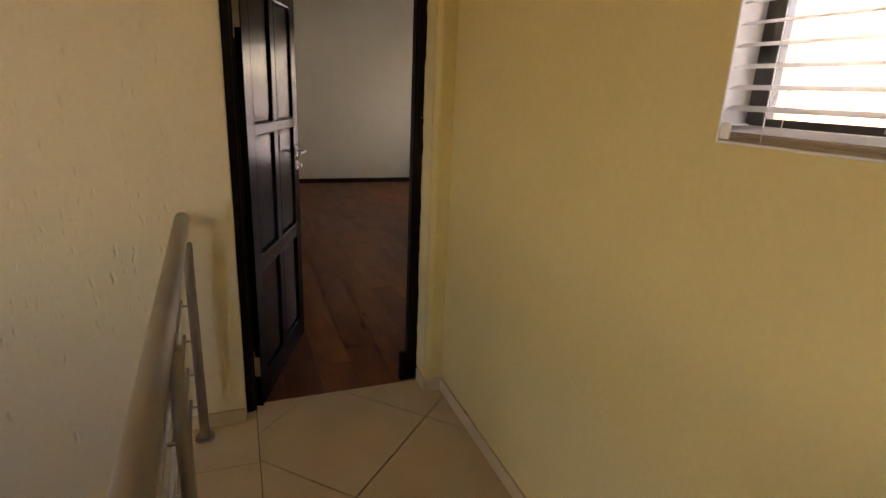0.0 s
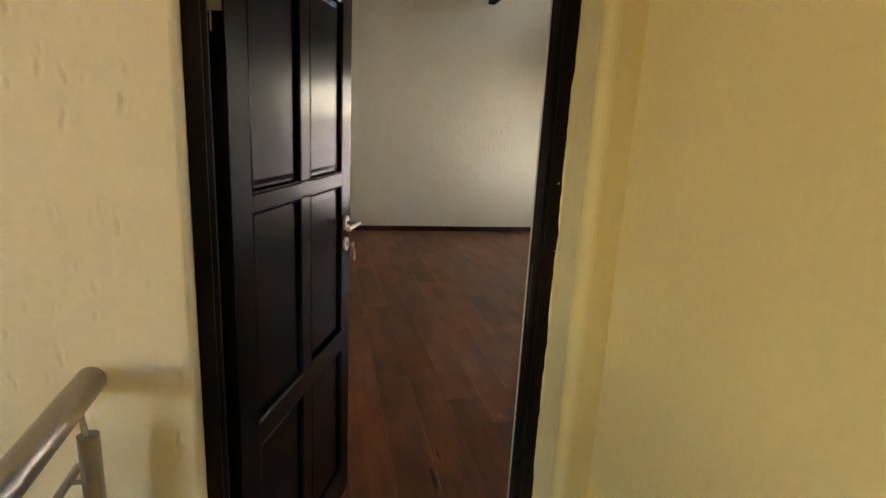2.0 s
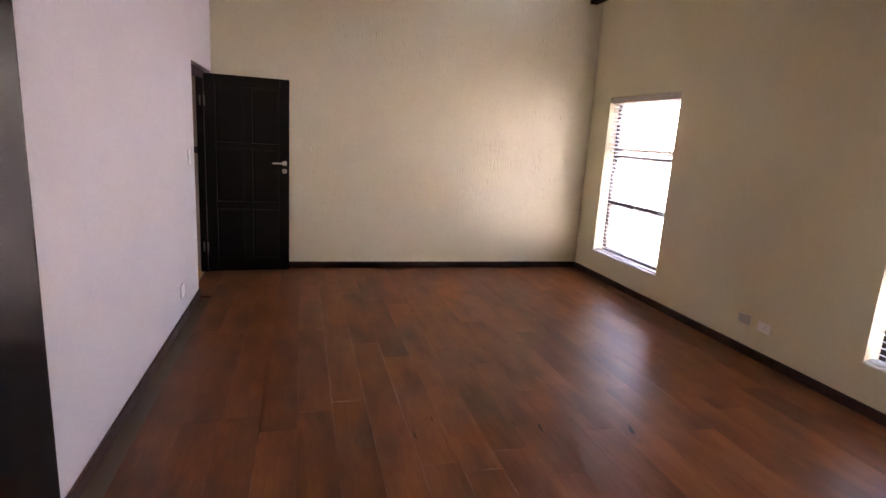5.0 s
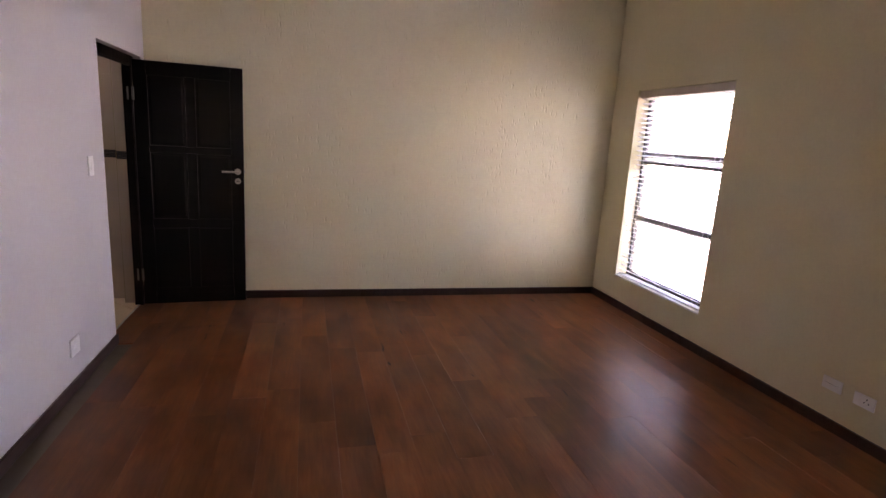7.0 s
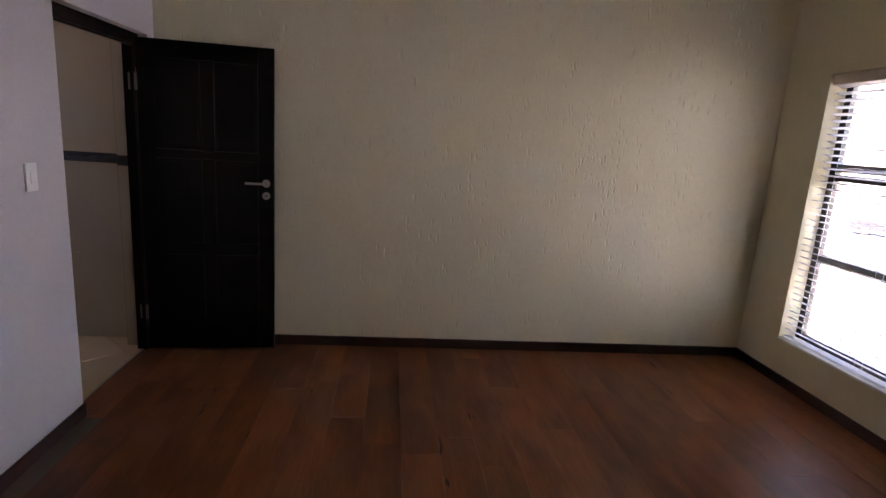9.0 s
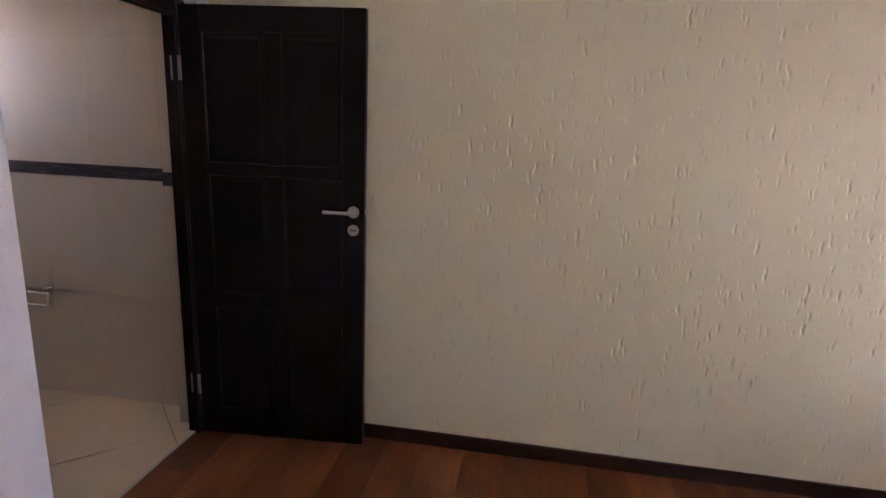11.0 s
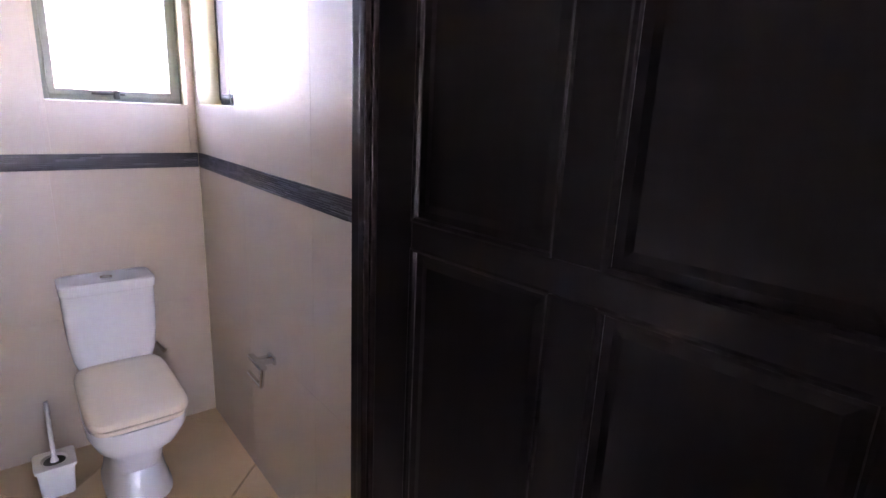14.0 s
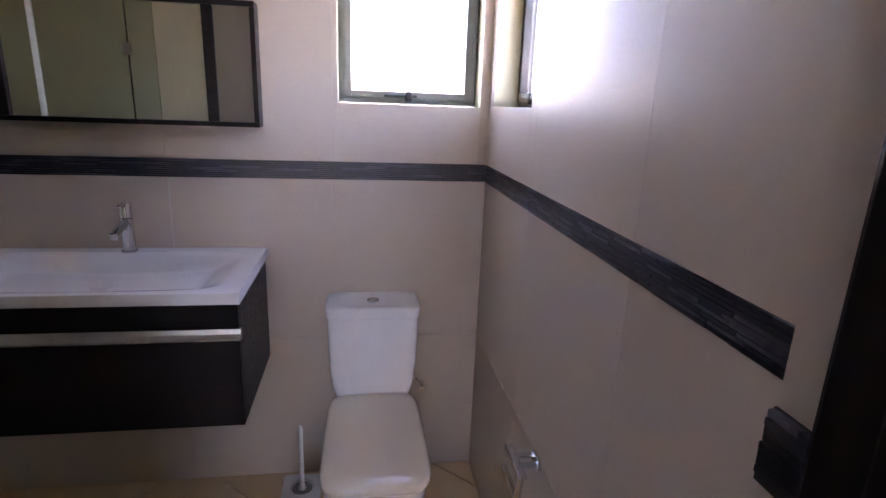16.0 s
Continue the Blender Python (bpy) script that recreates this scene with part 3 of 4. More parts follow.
# key with its tag hanging from the entry lock
bm = B(0.780, 0.804, -0.072, -0.0695, 1.074, 1.092, b=0.001)
rod(bm, (0.792, -0.047, 1.083), (0.792, -0.07, 1.083), 0.003, 10)
key_ob = part("key", bm, STEEL, entry_door, "steel key in the lock")
part("key_tag", B(0.785, 0.800, -0.079, -0.075, 1.024, 1.062, b=0.002), PINKTAG, key_ob, "small pink key tag")
bm = bmesh.new()
rod(bm, (0.792, -0.073, 1.078), (0.792, -0.0765, 1.059), 0.0015, 8)
part("key_ring", bm, STEEL, key_ob)


# ---------------------------------------------------------------- windows and blinds
def pane(parent, a):
    p = part("pane", B(*a), PANE, parent, "clear window glass")
    p.visible_shadow = False


def alu_frame(bm, axis, a0, a1, u0, u1, z0, z1, wd):
    for q in ((u0, u0 + wd, z0, z1), (u1 - wd, u1, z0, z1), (u0 + wd, u1 - wd, z0, z0 + wd), (u0 + wd, u1 - wd, z1 - wd, z1)):
        if axis == "x":
            box(bm, a0, a1, q[0], q[1], q[2], q[3], b=0.002)
        else:
            box(bm, q[0], q[1], a0, a1, q[2], q[3], b=0.002)
    return bm


def bedroom_window(name, WIN):
    w = thing(name, (0, 0, 0), "tall bronze aluminium window with three panes and two transoms", "window", kind="structure")
    x0, x1 = BX1 + 0.122, BX1 + 0.167
    y0, y1, z0, z1 = WIN
    z0 += 0.012
    part("window_frame", alu_frame(bmesh.new(), "x", x0, x1, y0 + 0.001, y1 - 0.001, z0, z1 - 0.001, 0.045), ALU, w)
    for a, c in ((0.874, 0.932), (1.424, 1.467), (1.484, 1.513)):
        part("transom", B(x0 + 0.001, x1 - 0.001, y0 + 0.046, y1 - 0.046, a, c, b=0.003), ALU, w)
    part("sash", alu_frame(bmesh.new(), "x", x0 - 0.012, x0 + 0.02, y0 + 0.047, y1 - 0.047, 1.514, z1 - 0.047, 0.022), ALU, w)
    for a, c in ((z0 + 0.04, 0.885), (0.925, 1.436), (1.505, z1 - 0.04)):
        pane(w, (x0 + 0.02, x0 + 0.026, y0 + 0.04, y1 - 0.04, a, c))
    return w


def blind(name, x, y0, y1, z0, z1, label, pitch, stack, wide=0.05, drop=0.0, tilt=0.008):
    """Open horizontal slats under a headrail; a bottom rail, cords and ladders; stack: spare slats lying on the bottom rail."""
    b = thing(name, (x, (y0 + y1) / 2, z0), label, "blind")
    half = (y1 - y0) / 2
    h = z1 - z0
    part("headrail", B(-0.032, 0.032, -half, half, h - 0.062, h, b=0.003), VALANCE, b, "wooden valance of the blind")
    z = 0.0
    for i in range(stack):
        part("slat", B(-wide / 2, wide / 2, -half, half, z, z + 0.0035, b=0.001), BLINDWOOD, b)
        z += 0.0048
    if stack:
        for e in (-1, 1):
            part("end_cap", B(-wide / 2 - 0.006, wide / 2 + 0.003, e * (half - 0.016) - 0.011, e * (half - 0.016) + 0.011, 0.004, z + 0.017, b=0.004), WHITEPLASTIC, b, "white plastic end cap")
    part("bottom_rail", B(-wide / 2, wide / 2, -half + 0.001, half - 0.001, z, z + 0.014, b=0.004), SLAT, b)
    base = z + 0.014 + pitch + drop
    bm = bmesh.new()
    rows = []
    for k in range(2):
        rows.append([(wide * (u - 0.5), (-half + 0.003, half - 0.003)[k], 0.005 * (1 - (2 * u - 1) ** 2) + tilt * (u - 0.5)) for u in (0, .25, .5, .75, 1)]
                    + [(wide * (u - 0.5), (-half + 0.003, half - 0.003)[k], 0.005 * (1 - (2 * u - 1) ** 2) + tilt * (u - 0.5) - 0.0012) for u in (1, .75, .5, .25, 0)])
    loft(bm, rows)
    me = mesh_of("slat", bm, SLAT)
    n = int((h - 0.07 - base) / pitch) + 1
    for i in range(n):
        s = new("slat", me)
        s.parent = b
        s.location = (0, 0, base + i * pitch)
    for y in (-half + 0.1, half - 0.1, 0.0) if half > 0.4 else (-half + 0.08, half - 0.08):
        for dx in (-wide / 2 - 0.001, wide / 2 + 0.001):
            part("ladder_cord", rod(bmesh.new(), (dx, y, 0.005), (dx, y, h - 0.06), 0.0011, 6), SLAT, b)
    return b


bedroom_window("window_1", WIN)
bedroom_window("window_5", WIN2)
hw = thing("window_6", (0, 0, 0), "dark aluminium window high under the bedroom ceiling", "window", kind="structure")
part("window_frame", alu_frame(bmesh.new(), "x", BX1 + 0.09, BX1 + 0.13, WIN3[0] + 0.002, WIN3[1] - 0.002, WIN3[2] + 0.002, WIN3[3] - 0.002, 0.045), ALU, hw)
pane(hw, (BX1 + 0.105, BX1 + 0.111, WIN3[0] + 0.04, WIN3[1] - 0.04, WIN3[2] + 0.04, WIN3[3] - 0.04))
for w in (WIN, WIN2):
    blind("window_blind", BX1 + 0.045, w[0] + 0.012, w[1] - 0.012, w[2] + 0.014, w[3] - 0.004, "white slatted blind, slats open, under a wooden valance", 0.043, 0, tilt=-0.011)
lw = thing("window_2", (0, 0, 0), "dark aluminium landing window behind a blind", "window", kind="structure")
part("window_frame", alu_frame(bmesh.new(), "x", LX1 + 0.066, LX1 + 0.106, LWIN[0] + 0.005, LWIN[1] - 0.005, LWIN[2] + 0.006, LWIN[3] - 0.001, 0.032), ALU, lw)
part("mullion", B(LX1 + 0.067, LX1 + 0.105, 2.20, 2.245, LWIN[2] + 0.038, LWIN[3] - 0.033, b=0.003), ALU, lw)
part("sash", alu_frame(bmesh.new(), "x", LX1 + 0.060, LX1 + 0.09, 2.246, LWIN[1] - 0.036, LWIN[2] + 0.037, LWIN[3] - 0.032, 0.016), ALU, lw)
pane(lw, (LX1 + 0.085, LX1 + 0.089, LWIN[0] + 0.04, LWIN[1] - 0.03, LWIN[2] + 0.03, LWIN[3] - 0.03))
part("stay_arm", B(LX1 + 0.050, LX1 + 0.0595, 2.35, 2.62, LWIN[2] + 0.042, LWIN[2] + 0.050, b=0.002), STEEL, lw, "steel window stay")
blind("window_blind", LX1 + 0.019, LWIN[0] + 0.012, LWIN[1] - 0.008, LWIN[2] + 0.0055, LWIN[3] - 0.004, "white slatted blind with spare wooden slats stacked on the sill", 0.040, 4, 0.046, -0.0073)


def bath_window(name, axis, face, u, label, out, metal):
    w = thing(name, (0, 0, 0), label, "window", kind="structure")
    a, c = sorted((face + out * 0.09, face + out * 0.13))
    part("window_frame", alu_frame(bmesh.new(), axis, a, c, u[0] + 0.001, u[1] - 0.001, u[2] + 0.001, u[3] - 0.001, 0.022), metal, w)
    a2, c2 = sorted((face + out * 0.078, face + out * 0.105))
    part("sash", alu_frame(bmesh.new(), axis, a2, c2, u[0] + 0.0205, u[1] - 0.0205, u[2] + 0.0205, u[3] - 0.0205, 0.026), metal, w)
    g, h = sorted((face + out * 0.108, face + out * 0.112))
    q = (u[0] + 0.03, u[1] - 0.03)
    pane(w, (g, h, *q, u[2] + 0.03, u[3] - 0.03) if axis == "x" else (*q, g, h, u[2] + 0.03, u[3] - 0.03))
    mid = (u[0] + u[1]) / 2
    k, l = sorted((face + out * 0.055, face + out * 0.078))
    q = (mid - 0.09, mid + 0.03, k, l) if axis == "y" else (k, l, mid - 0.09, mid + 0.03)
    l2 = part("latch", B(*q, u[2] + 0.026, u[2] + 0.036, b=0.003), DARKPLASTIC, w, "dark window latch")
    q = (mid - 0.012, mid + 0.010, k - 0.004, l + 0.002) if axis == "y" else (k - 0.002, l + 0.004, mid - 0.012, mid + 0.010)
    part("latch_lug", B(*q, u[2] + 0.012, u[2] + 0.048, b=0.004), DARKPLASTIC, l2)
    return w


bath_window("window_3", "x", TX0, TWA, "grey aluminium bathroom window with a bottom latch", -1, GREYALU)
# ALU instead of GREYALU: shade on this frame's inner face, put into its colour.
bath_window("window_4", "y", TY1, TWB, "narrow aluminium bathroom corner window, frame darkened for shade", 1, ALU)


# ---------------------------------------------------------------- landing railing
def railing():
    r = thing("stair_railing", (0.184, 4.31, 0), "brushed steel stair railing with posts and five thin bars", "railing", turn=2.2)
    bm = rod(bmesh.new(), (-0.013, 0.078, 0.985), (-0.013, -4.6, 0.985), 0.029, 32)
    part("handrail", bm, RAILSTEEL, r, "round brushed steel handrail", True)
    heights = (0.162, 0.320, 0.478, 0.637, 0.80)
    for i in range(5):
        y = -0.95 * i
        p = part("post", rod(bmesh.new(), (0, y, 0.001), (0, y, 0.903), 0.020, 24), RAILSTEEL, r, "", True)
        part("base_flange", rod(bmesh.new(), (0, y, 0.0005), (0, y, 0.010), 0.042, 32), RAILSTEEL, p, "", True)
        part("rail_pin", rod(bmesh.new(), (-0.004, y, 0.90), (-0.010, y, 0.965), 0.006, 12), RAILSTEEL, p, "", True)
        for z in heights:
            part("bar_standoff", rod(bmesh.new(), (-0.015, y, z), (-0.043, y, z), 0.005, 10), RAILSTEEL, p, "", True)
    for z in heights:
        part("bar", rod(bmesh.new(), (-0.046, 0.055, z), (-0.046, -4.6, z), 0.0085, 16), RAILSTEEL, r, "", True)


railing()


# ---------------------------------------------------------------- bedroom fittings
def plate(name, at, turn, w, h, label, category, slots):
    p = thing(name, at, label, category, turn=turn)
    part("plate", B(-w / 2, w / 2, -0.011, -0.001, -h / 2, h / 2, b=0.003), WHITEPLASTIC, p)
    for n, (x0, x1, z0, z1), mat in slots:
        part(n, B(x0, x1, -0.0145 if mat is WHITEPLASTIC else -0.0116, -0.0105, z0, z1, b=0.001 if mat is WHITEPLASTIC else 0), mat, p)
    return p


pins = [("pin_hole", (0.012, 0.017, 0.010, 0.022), DARKPLASTIC), ("pin_hole", (0.000, 0.005, -0.008, 0.000), DARKPLASTIC), ("pin_hole", (0.024, 0.029, -0.008, 0.000), DARKPLASTIC),
        ("rocker", (-0.036, -0.018, -0.012, 0.012), WHITEPLASTIC)]
plate("wall_socket", (BX1, 7.875, 0.268), -90, 0.12, 0.075, "white three pin wall socket with a rocker switch", "socket", pins)
plate("blank_plate", (BX1, 8.07, 0.277), -90, 0.12, 0.075, "white blank wall plate beside the socket", "wall plate", [("seam", (-0.045, 0.045, -0.0005, 0.0005), DARKPLASTIC)])
plate("wall_plate", (BX0, 9.11, 0.262), 90, 0.12, 0.10, "white wall plate low on the cream wall", "wall plate", [("rocker", (-0.02, 0.02, -0.012, 0.012), WHITEPLASTIC)])
plate("light_switch", (BX0, 9.545, 1.262), 90, 0.075, 0.12, "white light switch beside the bathroom doorway", "switch", [("rocker", (-0.011, 0.011, -0.025, 0.025), WHITEPLASTIC)])


# ---------------------------------------------------------------- bathroom things
def toilet():
    t = thing("toilet", (-1.807, 10.464, 0), "white close coupled toilet with closed squared lid", "toilet")
    bm = loft(bmesh.new(), [rounded(0.345, 0, 0.001, 0.215, 0.118, 3.2), rounded(0.345, 0, 0.03, 0.208, 0.108, 3.2), rounded(0.33, 0, 0.13, 0.185, 0.092, 3.0),
                            rounded(0.345, 0, 0.21, 0.205, 0.108, 2.8), rounded(0.385, 0, 0.28, 0.255, 0.148, 3.0), rounded(0.40, 0, 0.345, 0.272, 0.168, 3.6, pinch=0.06), rounded(0.40, 0, 0.395, 0.275, 0.172, 4.0, pinch=0.08)])
    part("bowl", bm, PORCELAIN, t, "glazed bowl and pedestal", True)
    bm = loft(bmesh.new(), [rounded(0.415, 0, 0.397, 0.255, 0.158, 6.0, pinch=0.02), rounded(0.415, 0, 0.416, 0.262, 0.163, 6.0, pinch=0.02)])
    part("seat", bm, SEATPLASTIC, t, "", True)
    bm = loft(bmesh.new(), [rounded(0.415, 0, 0.4180, 0.258, 0.160, 6.0, pinch=0.02), rounded(0.415, 0, 0.424, 0.266, 0.167, 6.0, pinch=0.02), rounded(0.415, 0, 0.434, 0.267, 0.168, 6.0, pinch=0.02),
                            rounded(0.415, 0, 0.444, 0.262, 0.163, 6.0, pinch=0.02), rounded(0.415, 0, 0.450, 0.250, 0.152, 5.5, pinch=0.02), rounded(0.415, 0, 0.4535, 0.20, 0.115, 4.5), rounded(0.415, 0, 0.4545, 0.10, 0.06, 3.0)])
    part("lid", bm, SEATPLASTIC, t, "closed cream white lid", True)
    bm = loft(bmesh.new(), [rounded(0.088, 0, 0.396, 0.068, 0.120, 5), rounded(0.088, 0, 0.43, 0.074, 0.138, 6), rounded(0.088, 0, 0.47, 0.079, 0.150, 7), rounded(0.088, 0, 0.56, 0.083, 0.160, 8), rounded(0.088, 0, 0.66, 0.085, 0.164, 8), rounded(0.088, 0, 0.752, 0.085, 0.165, 8)])
    part("cistern", bm, PORCELAIN, t, "", True)
    bm = loft(bmesh.new(), [rounded(0.09, 0, 0.7525, 0.082, 0.162, 8), rounded(0.09, 0, 0.756, 0.082, 0.162, 8), rounded(0.09, 0, 0.757, 0.089, 0.169, 9), rounded(0.09, 0, 0.785, 0.091, 0.171, 9), rounded(0.09, 0, 0.794, 0.090, 0.170, 9), rounded(0.09, 0, 0.799, 0.082, 0.163, 8), rounded(0.09, 0, 0.795, 0.06, 0.13, 5)])
    part("cistern_lid", bm, PORCELAIN, t, "", True)
    b = part("flush_button", rod(bmesh.new(), (0.10, 0, 0.7945), (0.10, 0, 0.802), 0.022, 28), CHROME, t, "chrome dual flush button", True)
    part("button_half", rod(bmesh.new(), (0.103, 0, 0.8015), (0.103, 0, 0.8035), 0.014, 20), STEEL, b, "", True)
    for y in (-0.06, 0.06):
        part("seat_hinge", rod(bmesh.new(), (0.185, y - 0.012, 0.42), (0.185, y + 0.012, 0.42), 0.009, 12), CHROME, t, "", True)
    part("supply_valve", rod(rod(bmesh.new(), (0.002, 0.20, 0.40), (0.05, 0.20, 0.40), 0.011, 14), (0.045, 0.20, 0.40), (0.07, 0.165, 0.46), 0.006, 10), CHROME, t, "chrome supply valve", True)


def brush():
    b = thing("toilet_brush", (-1.548, 10.205, 0), "white toilet brush in a square white holder on the floor", "toilet brush")
    part("holder", loft(bmesh.new(), [rounded(0, 0, 0.0005, 0.054, 0.054, 9), rounded(0, 0, 0.122, 0.062, 0.062, 9)]), WHITEPLASTIC, b)
    bm = loft(bmesh.new(), [rounded(0, 0, 0.1225, 0.068, 0.068, 10), rounded(0, 0, 0.135, 0.070, 0.070, 10), rounded(0, 0, 0.1365, 0.068, 0.068, 10), rounded(0, 0, 0.1365, 0.044, 0.044, 2), rounded(0, 0, 0.126, 0.040, 0.040, 2)])
    part("top_plate", bm, WHITEPLASTIC, b)
    part("hole_ring", rod(bmesh.new(), (0, 0, 0.1265), (0, 0, 0.129), 0.036, 28), GREYALU, b, "grey round opening")
    part("handle", rod(rod(bmesh.new(), (0, 0, 0.126), (-0.006, 0, 0.36), 0.0085, 14, 0.0075), (-0.006, 0, 0.36), (-0.0065, 0, 0.383), 0.0085, 14, 0.006), WHITEPLASTIC, b, "white plastic handle", True)
    part("collar", rod(bmesh.new(), (0, 0, 0.129), (0, 0, 0.150), 0.015, 18, 0.009), WHITEPLASTIC, b, "", True)


def paper_holder():
    p = thing("toilet_paper_holder", (-1.0, TY1 - 0.009, 0.607), "empty chrome toilet paper holder on the tiled wall", "paper holder")
    m = part("mount", B(-0.028, 0.028, -0.010, 0, -0.016, 0.016, b=0.002), CHROME, p)
    for x in (-0.020, 0.020):
        part("arm", rod(bmesh.new(), (x, -0.008, 0), (x, -0.058, 0.002), 0.0085, 14), CHROME, m, "", True)
    part("top_bar", B(-0.068, 0.068, -0.074, -0.050, -0.006, 0.008, b=0.003), CHROME, p)
    bm = rod(bmesh.new(), (0.061, -0.064, 0), (0.058, -0.070, -0.070), 0.0085, 12)
    rod(bm, (0.060, -0.070, -0.068), (-0.068, -0.070, -0.068), 0.0085, 12)
    part("roll_bar", bm, CHROME, p, "bent chrome roll bar", True)


def vanity():
    y0, y1 = 9.165, 10.07
    v = thing("vanity_unit", (-1.808, (y0 + y1) / 2, 0.543), "black wall hung vanity unit with one wide drawer", "vanity")
    h = (y1 - y0) / 2
    part("body", B(0, 0.455, -h + 0.018, h - 0.018, 0.0, 0.33, b=0.002), VANITYWOOD, v)
    for y in (-h, h - 0.0175):
        part("side_panel", B(0, 0.455, y, y + 0.0175, 0.0, 0.398, b=0.002), VANITYWOOD, v)
    d = part("drawer_front", B(0.456, 0.476, -h, h, 0.0, 0.276, b=0.002), VANITYWOOD, v)
    part("pull_rail", loft(bmesh.new(), [[(0.456, y, 0.279), (0.470, y, 0.279), (0.486, y, 0.284), (0.487, y, 0.291), (0.474, y, 0.300), (0.470, y, 0.313), (0.456, y, 0.313)] for y in (-h, h + 0.004)]), STEEL, d, "brushed aluminium pull rail")
    part("fascia", B(0.456, 0.472, -h, h, 0.315, 0.398, b=0.002), VANITYWOOD, v)
    b = thing("wash_basin", (-1.808, (y0 + y1) / 2, 0.9415), "white rectangular basin top with a shallow sloping bowl", "basin")
    nx, ny, H = 28, 48, h + 0.01
    bm = bmesh.new()
    X = 0.492
    top = [[None] * (ny + 1) for _ in range(nx + 1)]
    for i in range(nx + 1):
        for j in range(ny + 1):
            u, w = i / nx, j / ny
            x, y = u * X, -H + w * 2 * H
            ex, ey = abs(x - 0.268) / 0.192, abs(y) / (H - 0.055)
            r = (ex ** 7 + ey ** 7) ** (1 / 7)
            dip = 0.0 if r >= 1 else 0.06 * min(1.0, (1 - r) / 0.25) * (0.55 + 0.45 * (1 - ey ** 2))
            edge = min(x, X - x, y + H, H - y)
            top[i][j] = bm.verts.new((x, y, 0.037 - dip - (0.0025 if edge < 0.001 else 0)))
    for i in range(nx):
        for j in range(ny):
            bm.faces.new((top[i][j], top[i + 1][j], top[i + 1][j + 1], top[i][j + 1]))
    rim = [top[i][0] for i in range(nx + 1)] + [top[nx][j] for j in range(1, ny + 1)] + [top[i][ny] for i in range(nx - 1, -1, -1)] + [top[0][j] for j in range(ny - 1, 0, -1)]
    low = [bm.verts.new((p.co.x, p.co.y, 0.0)) for p in rim]
    n = len(rim)
    for i in range(n):
        bm.faces.new((rim[i], low[i], low[(i + 1) % n], rim[(i + 1) % n]))
    bmesh.ops.recalc_face_normals(bm, faces=bm.faces[:])
    part("basin_top", bm, PORCELAIN, b, "", True)
    part("waste_cover", rod(bmesh.new(), (0.26, 0, -0.0235), (0.26, 0, -0.0195), 0.03, 28), PORCELAIN, b, "white waste cover", True)
    t = thing("basin_tap", (-1.748, 9.632, 0.9785), "chrome single lever basin mixer tap", "tap")
    part("body", rod(rod(bmesh.new(), (0, 0, 0), (0, 0, 0.006), 0.026, 28), (0, 0, 0.005), (0, 0, 0.118), 0.021, 28, 0.0205), CHROME, t, "", True)
    part("spout", rod(rod(bmesh.new(), (0.004, 0, 0.107), (0.108, 0, 0.082), 0.0135, 22), (0.104, 0, 0.090), (0.102, 0, 0.070), 0.0125, 20), CHROME, t, "", True)
    part("lever", rod(box(bmesh.new(), -0.010, 0.048, -0.009, 0.009, 0.160, 0.171, b=0.004), (0, 0, 0.120), (-0.003, 0, 0.172), 0.0205, 28, 0.0195), CHROME, t, "", True)


def mirror_cabinet():
    y0, y1, z0, z1 = 9.15, 10.087, 1.411, 1.803
    m = thing("mirror_cabinet", (-1.808, 0, 0), "dark framed mirror cabinet with an olive end panel", "mirror cabinet")
    part("carcass", B(0.0, 0.056, y0, y1, z0, z1, b=0.003), CABWOOD, m)
    ys = (y0 + 0.016, 9.296, 9.334, 9.925, 9.960, y1 - 0.016)
    part("top_rail", B(0.0565, 0.072, y0, y1, z1 - 0.018, z1, b=0.002), CABWOOD, m)
    part("bottom_rail", B(0.0565, 0.072, y0, y1, z0, z0 + 0.016, b=0.002), CABWOOD, m)
    for a, c in ((y0, ys[0]), (ys[1], ys[2]), (ys[3], ys[4]), (ys[5], y1)):
        part("frame_post", B(0.0568, 0.0722, a, c, z0 + 0.016, z1 - 0.018, b=0.002), CABWOOD, m)
    for a, c in zip(ys[:4:2], ys[1:4:2]):
        part("mirror_panel", B(0.0562, 0.061, a, c, z0 + 0.016, z1 - 0.018), MIRROR, m, "silvered mirror glass")
    part("end_panel", B(0.0562, 0.061, ys[4], ys[5], z0 + 0.016, z1 - 0.018), BRONZEPANEL, m, "dull olive bronze panel")


def shower():
    s = thing("shower_screen", (0, 0, 0), "frameless glass shower screen with chrome clips", "shower screen")
    for a in ((-0.554, -0.546, TY0 + 0.01, 9.25, 0.02, 2.0), (-0.545, TX1 - 0.004, 9.242, 9.25, 0.02, 2.0)):
        g = part("glass_panel", B(*a), SCREEN, s, "greenish clear glass")
        g.visible_shadow = False
    part("seal_strip", B(-0.560, -0.540, 8.80, 8.825, 0.02, 2.0, b=0.002), WHITEPLASTIC, s, "white seal strip")
    for z in (0.35, 1.72):
        part("glass_clip", B(-0.572, -0.528, 9.222, 9.268, z - 0.03, z + 0.03, b=0.004), CHROME, s, "chrome glass clip")


toilet()
brush()
paper_holder()
vanity()
mirror_cabinet()
shower()

# ---------------------------------------------------------------- outdoors
# Unseen overhang, added to keep high sky light off the landing blind.
structure("eave", B(LX1 + 0.22, 3.2, -1.0, YW0 - 0.05, 2.75, 2.9), CEILING, "added unseen overhang that shades the landing window", "eave")
ground = structure("ground", B(-400, 600, -400, 600, -3.4, -3.2), PAVING, "pale sunlit paving outdoors", "ground")


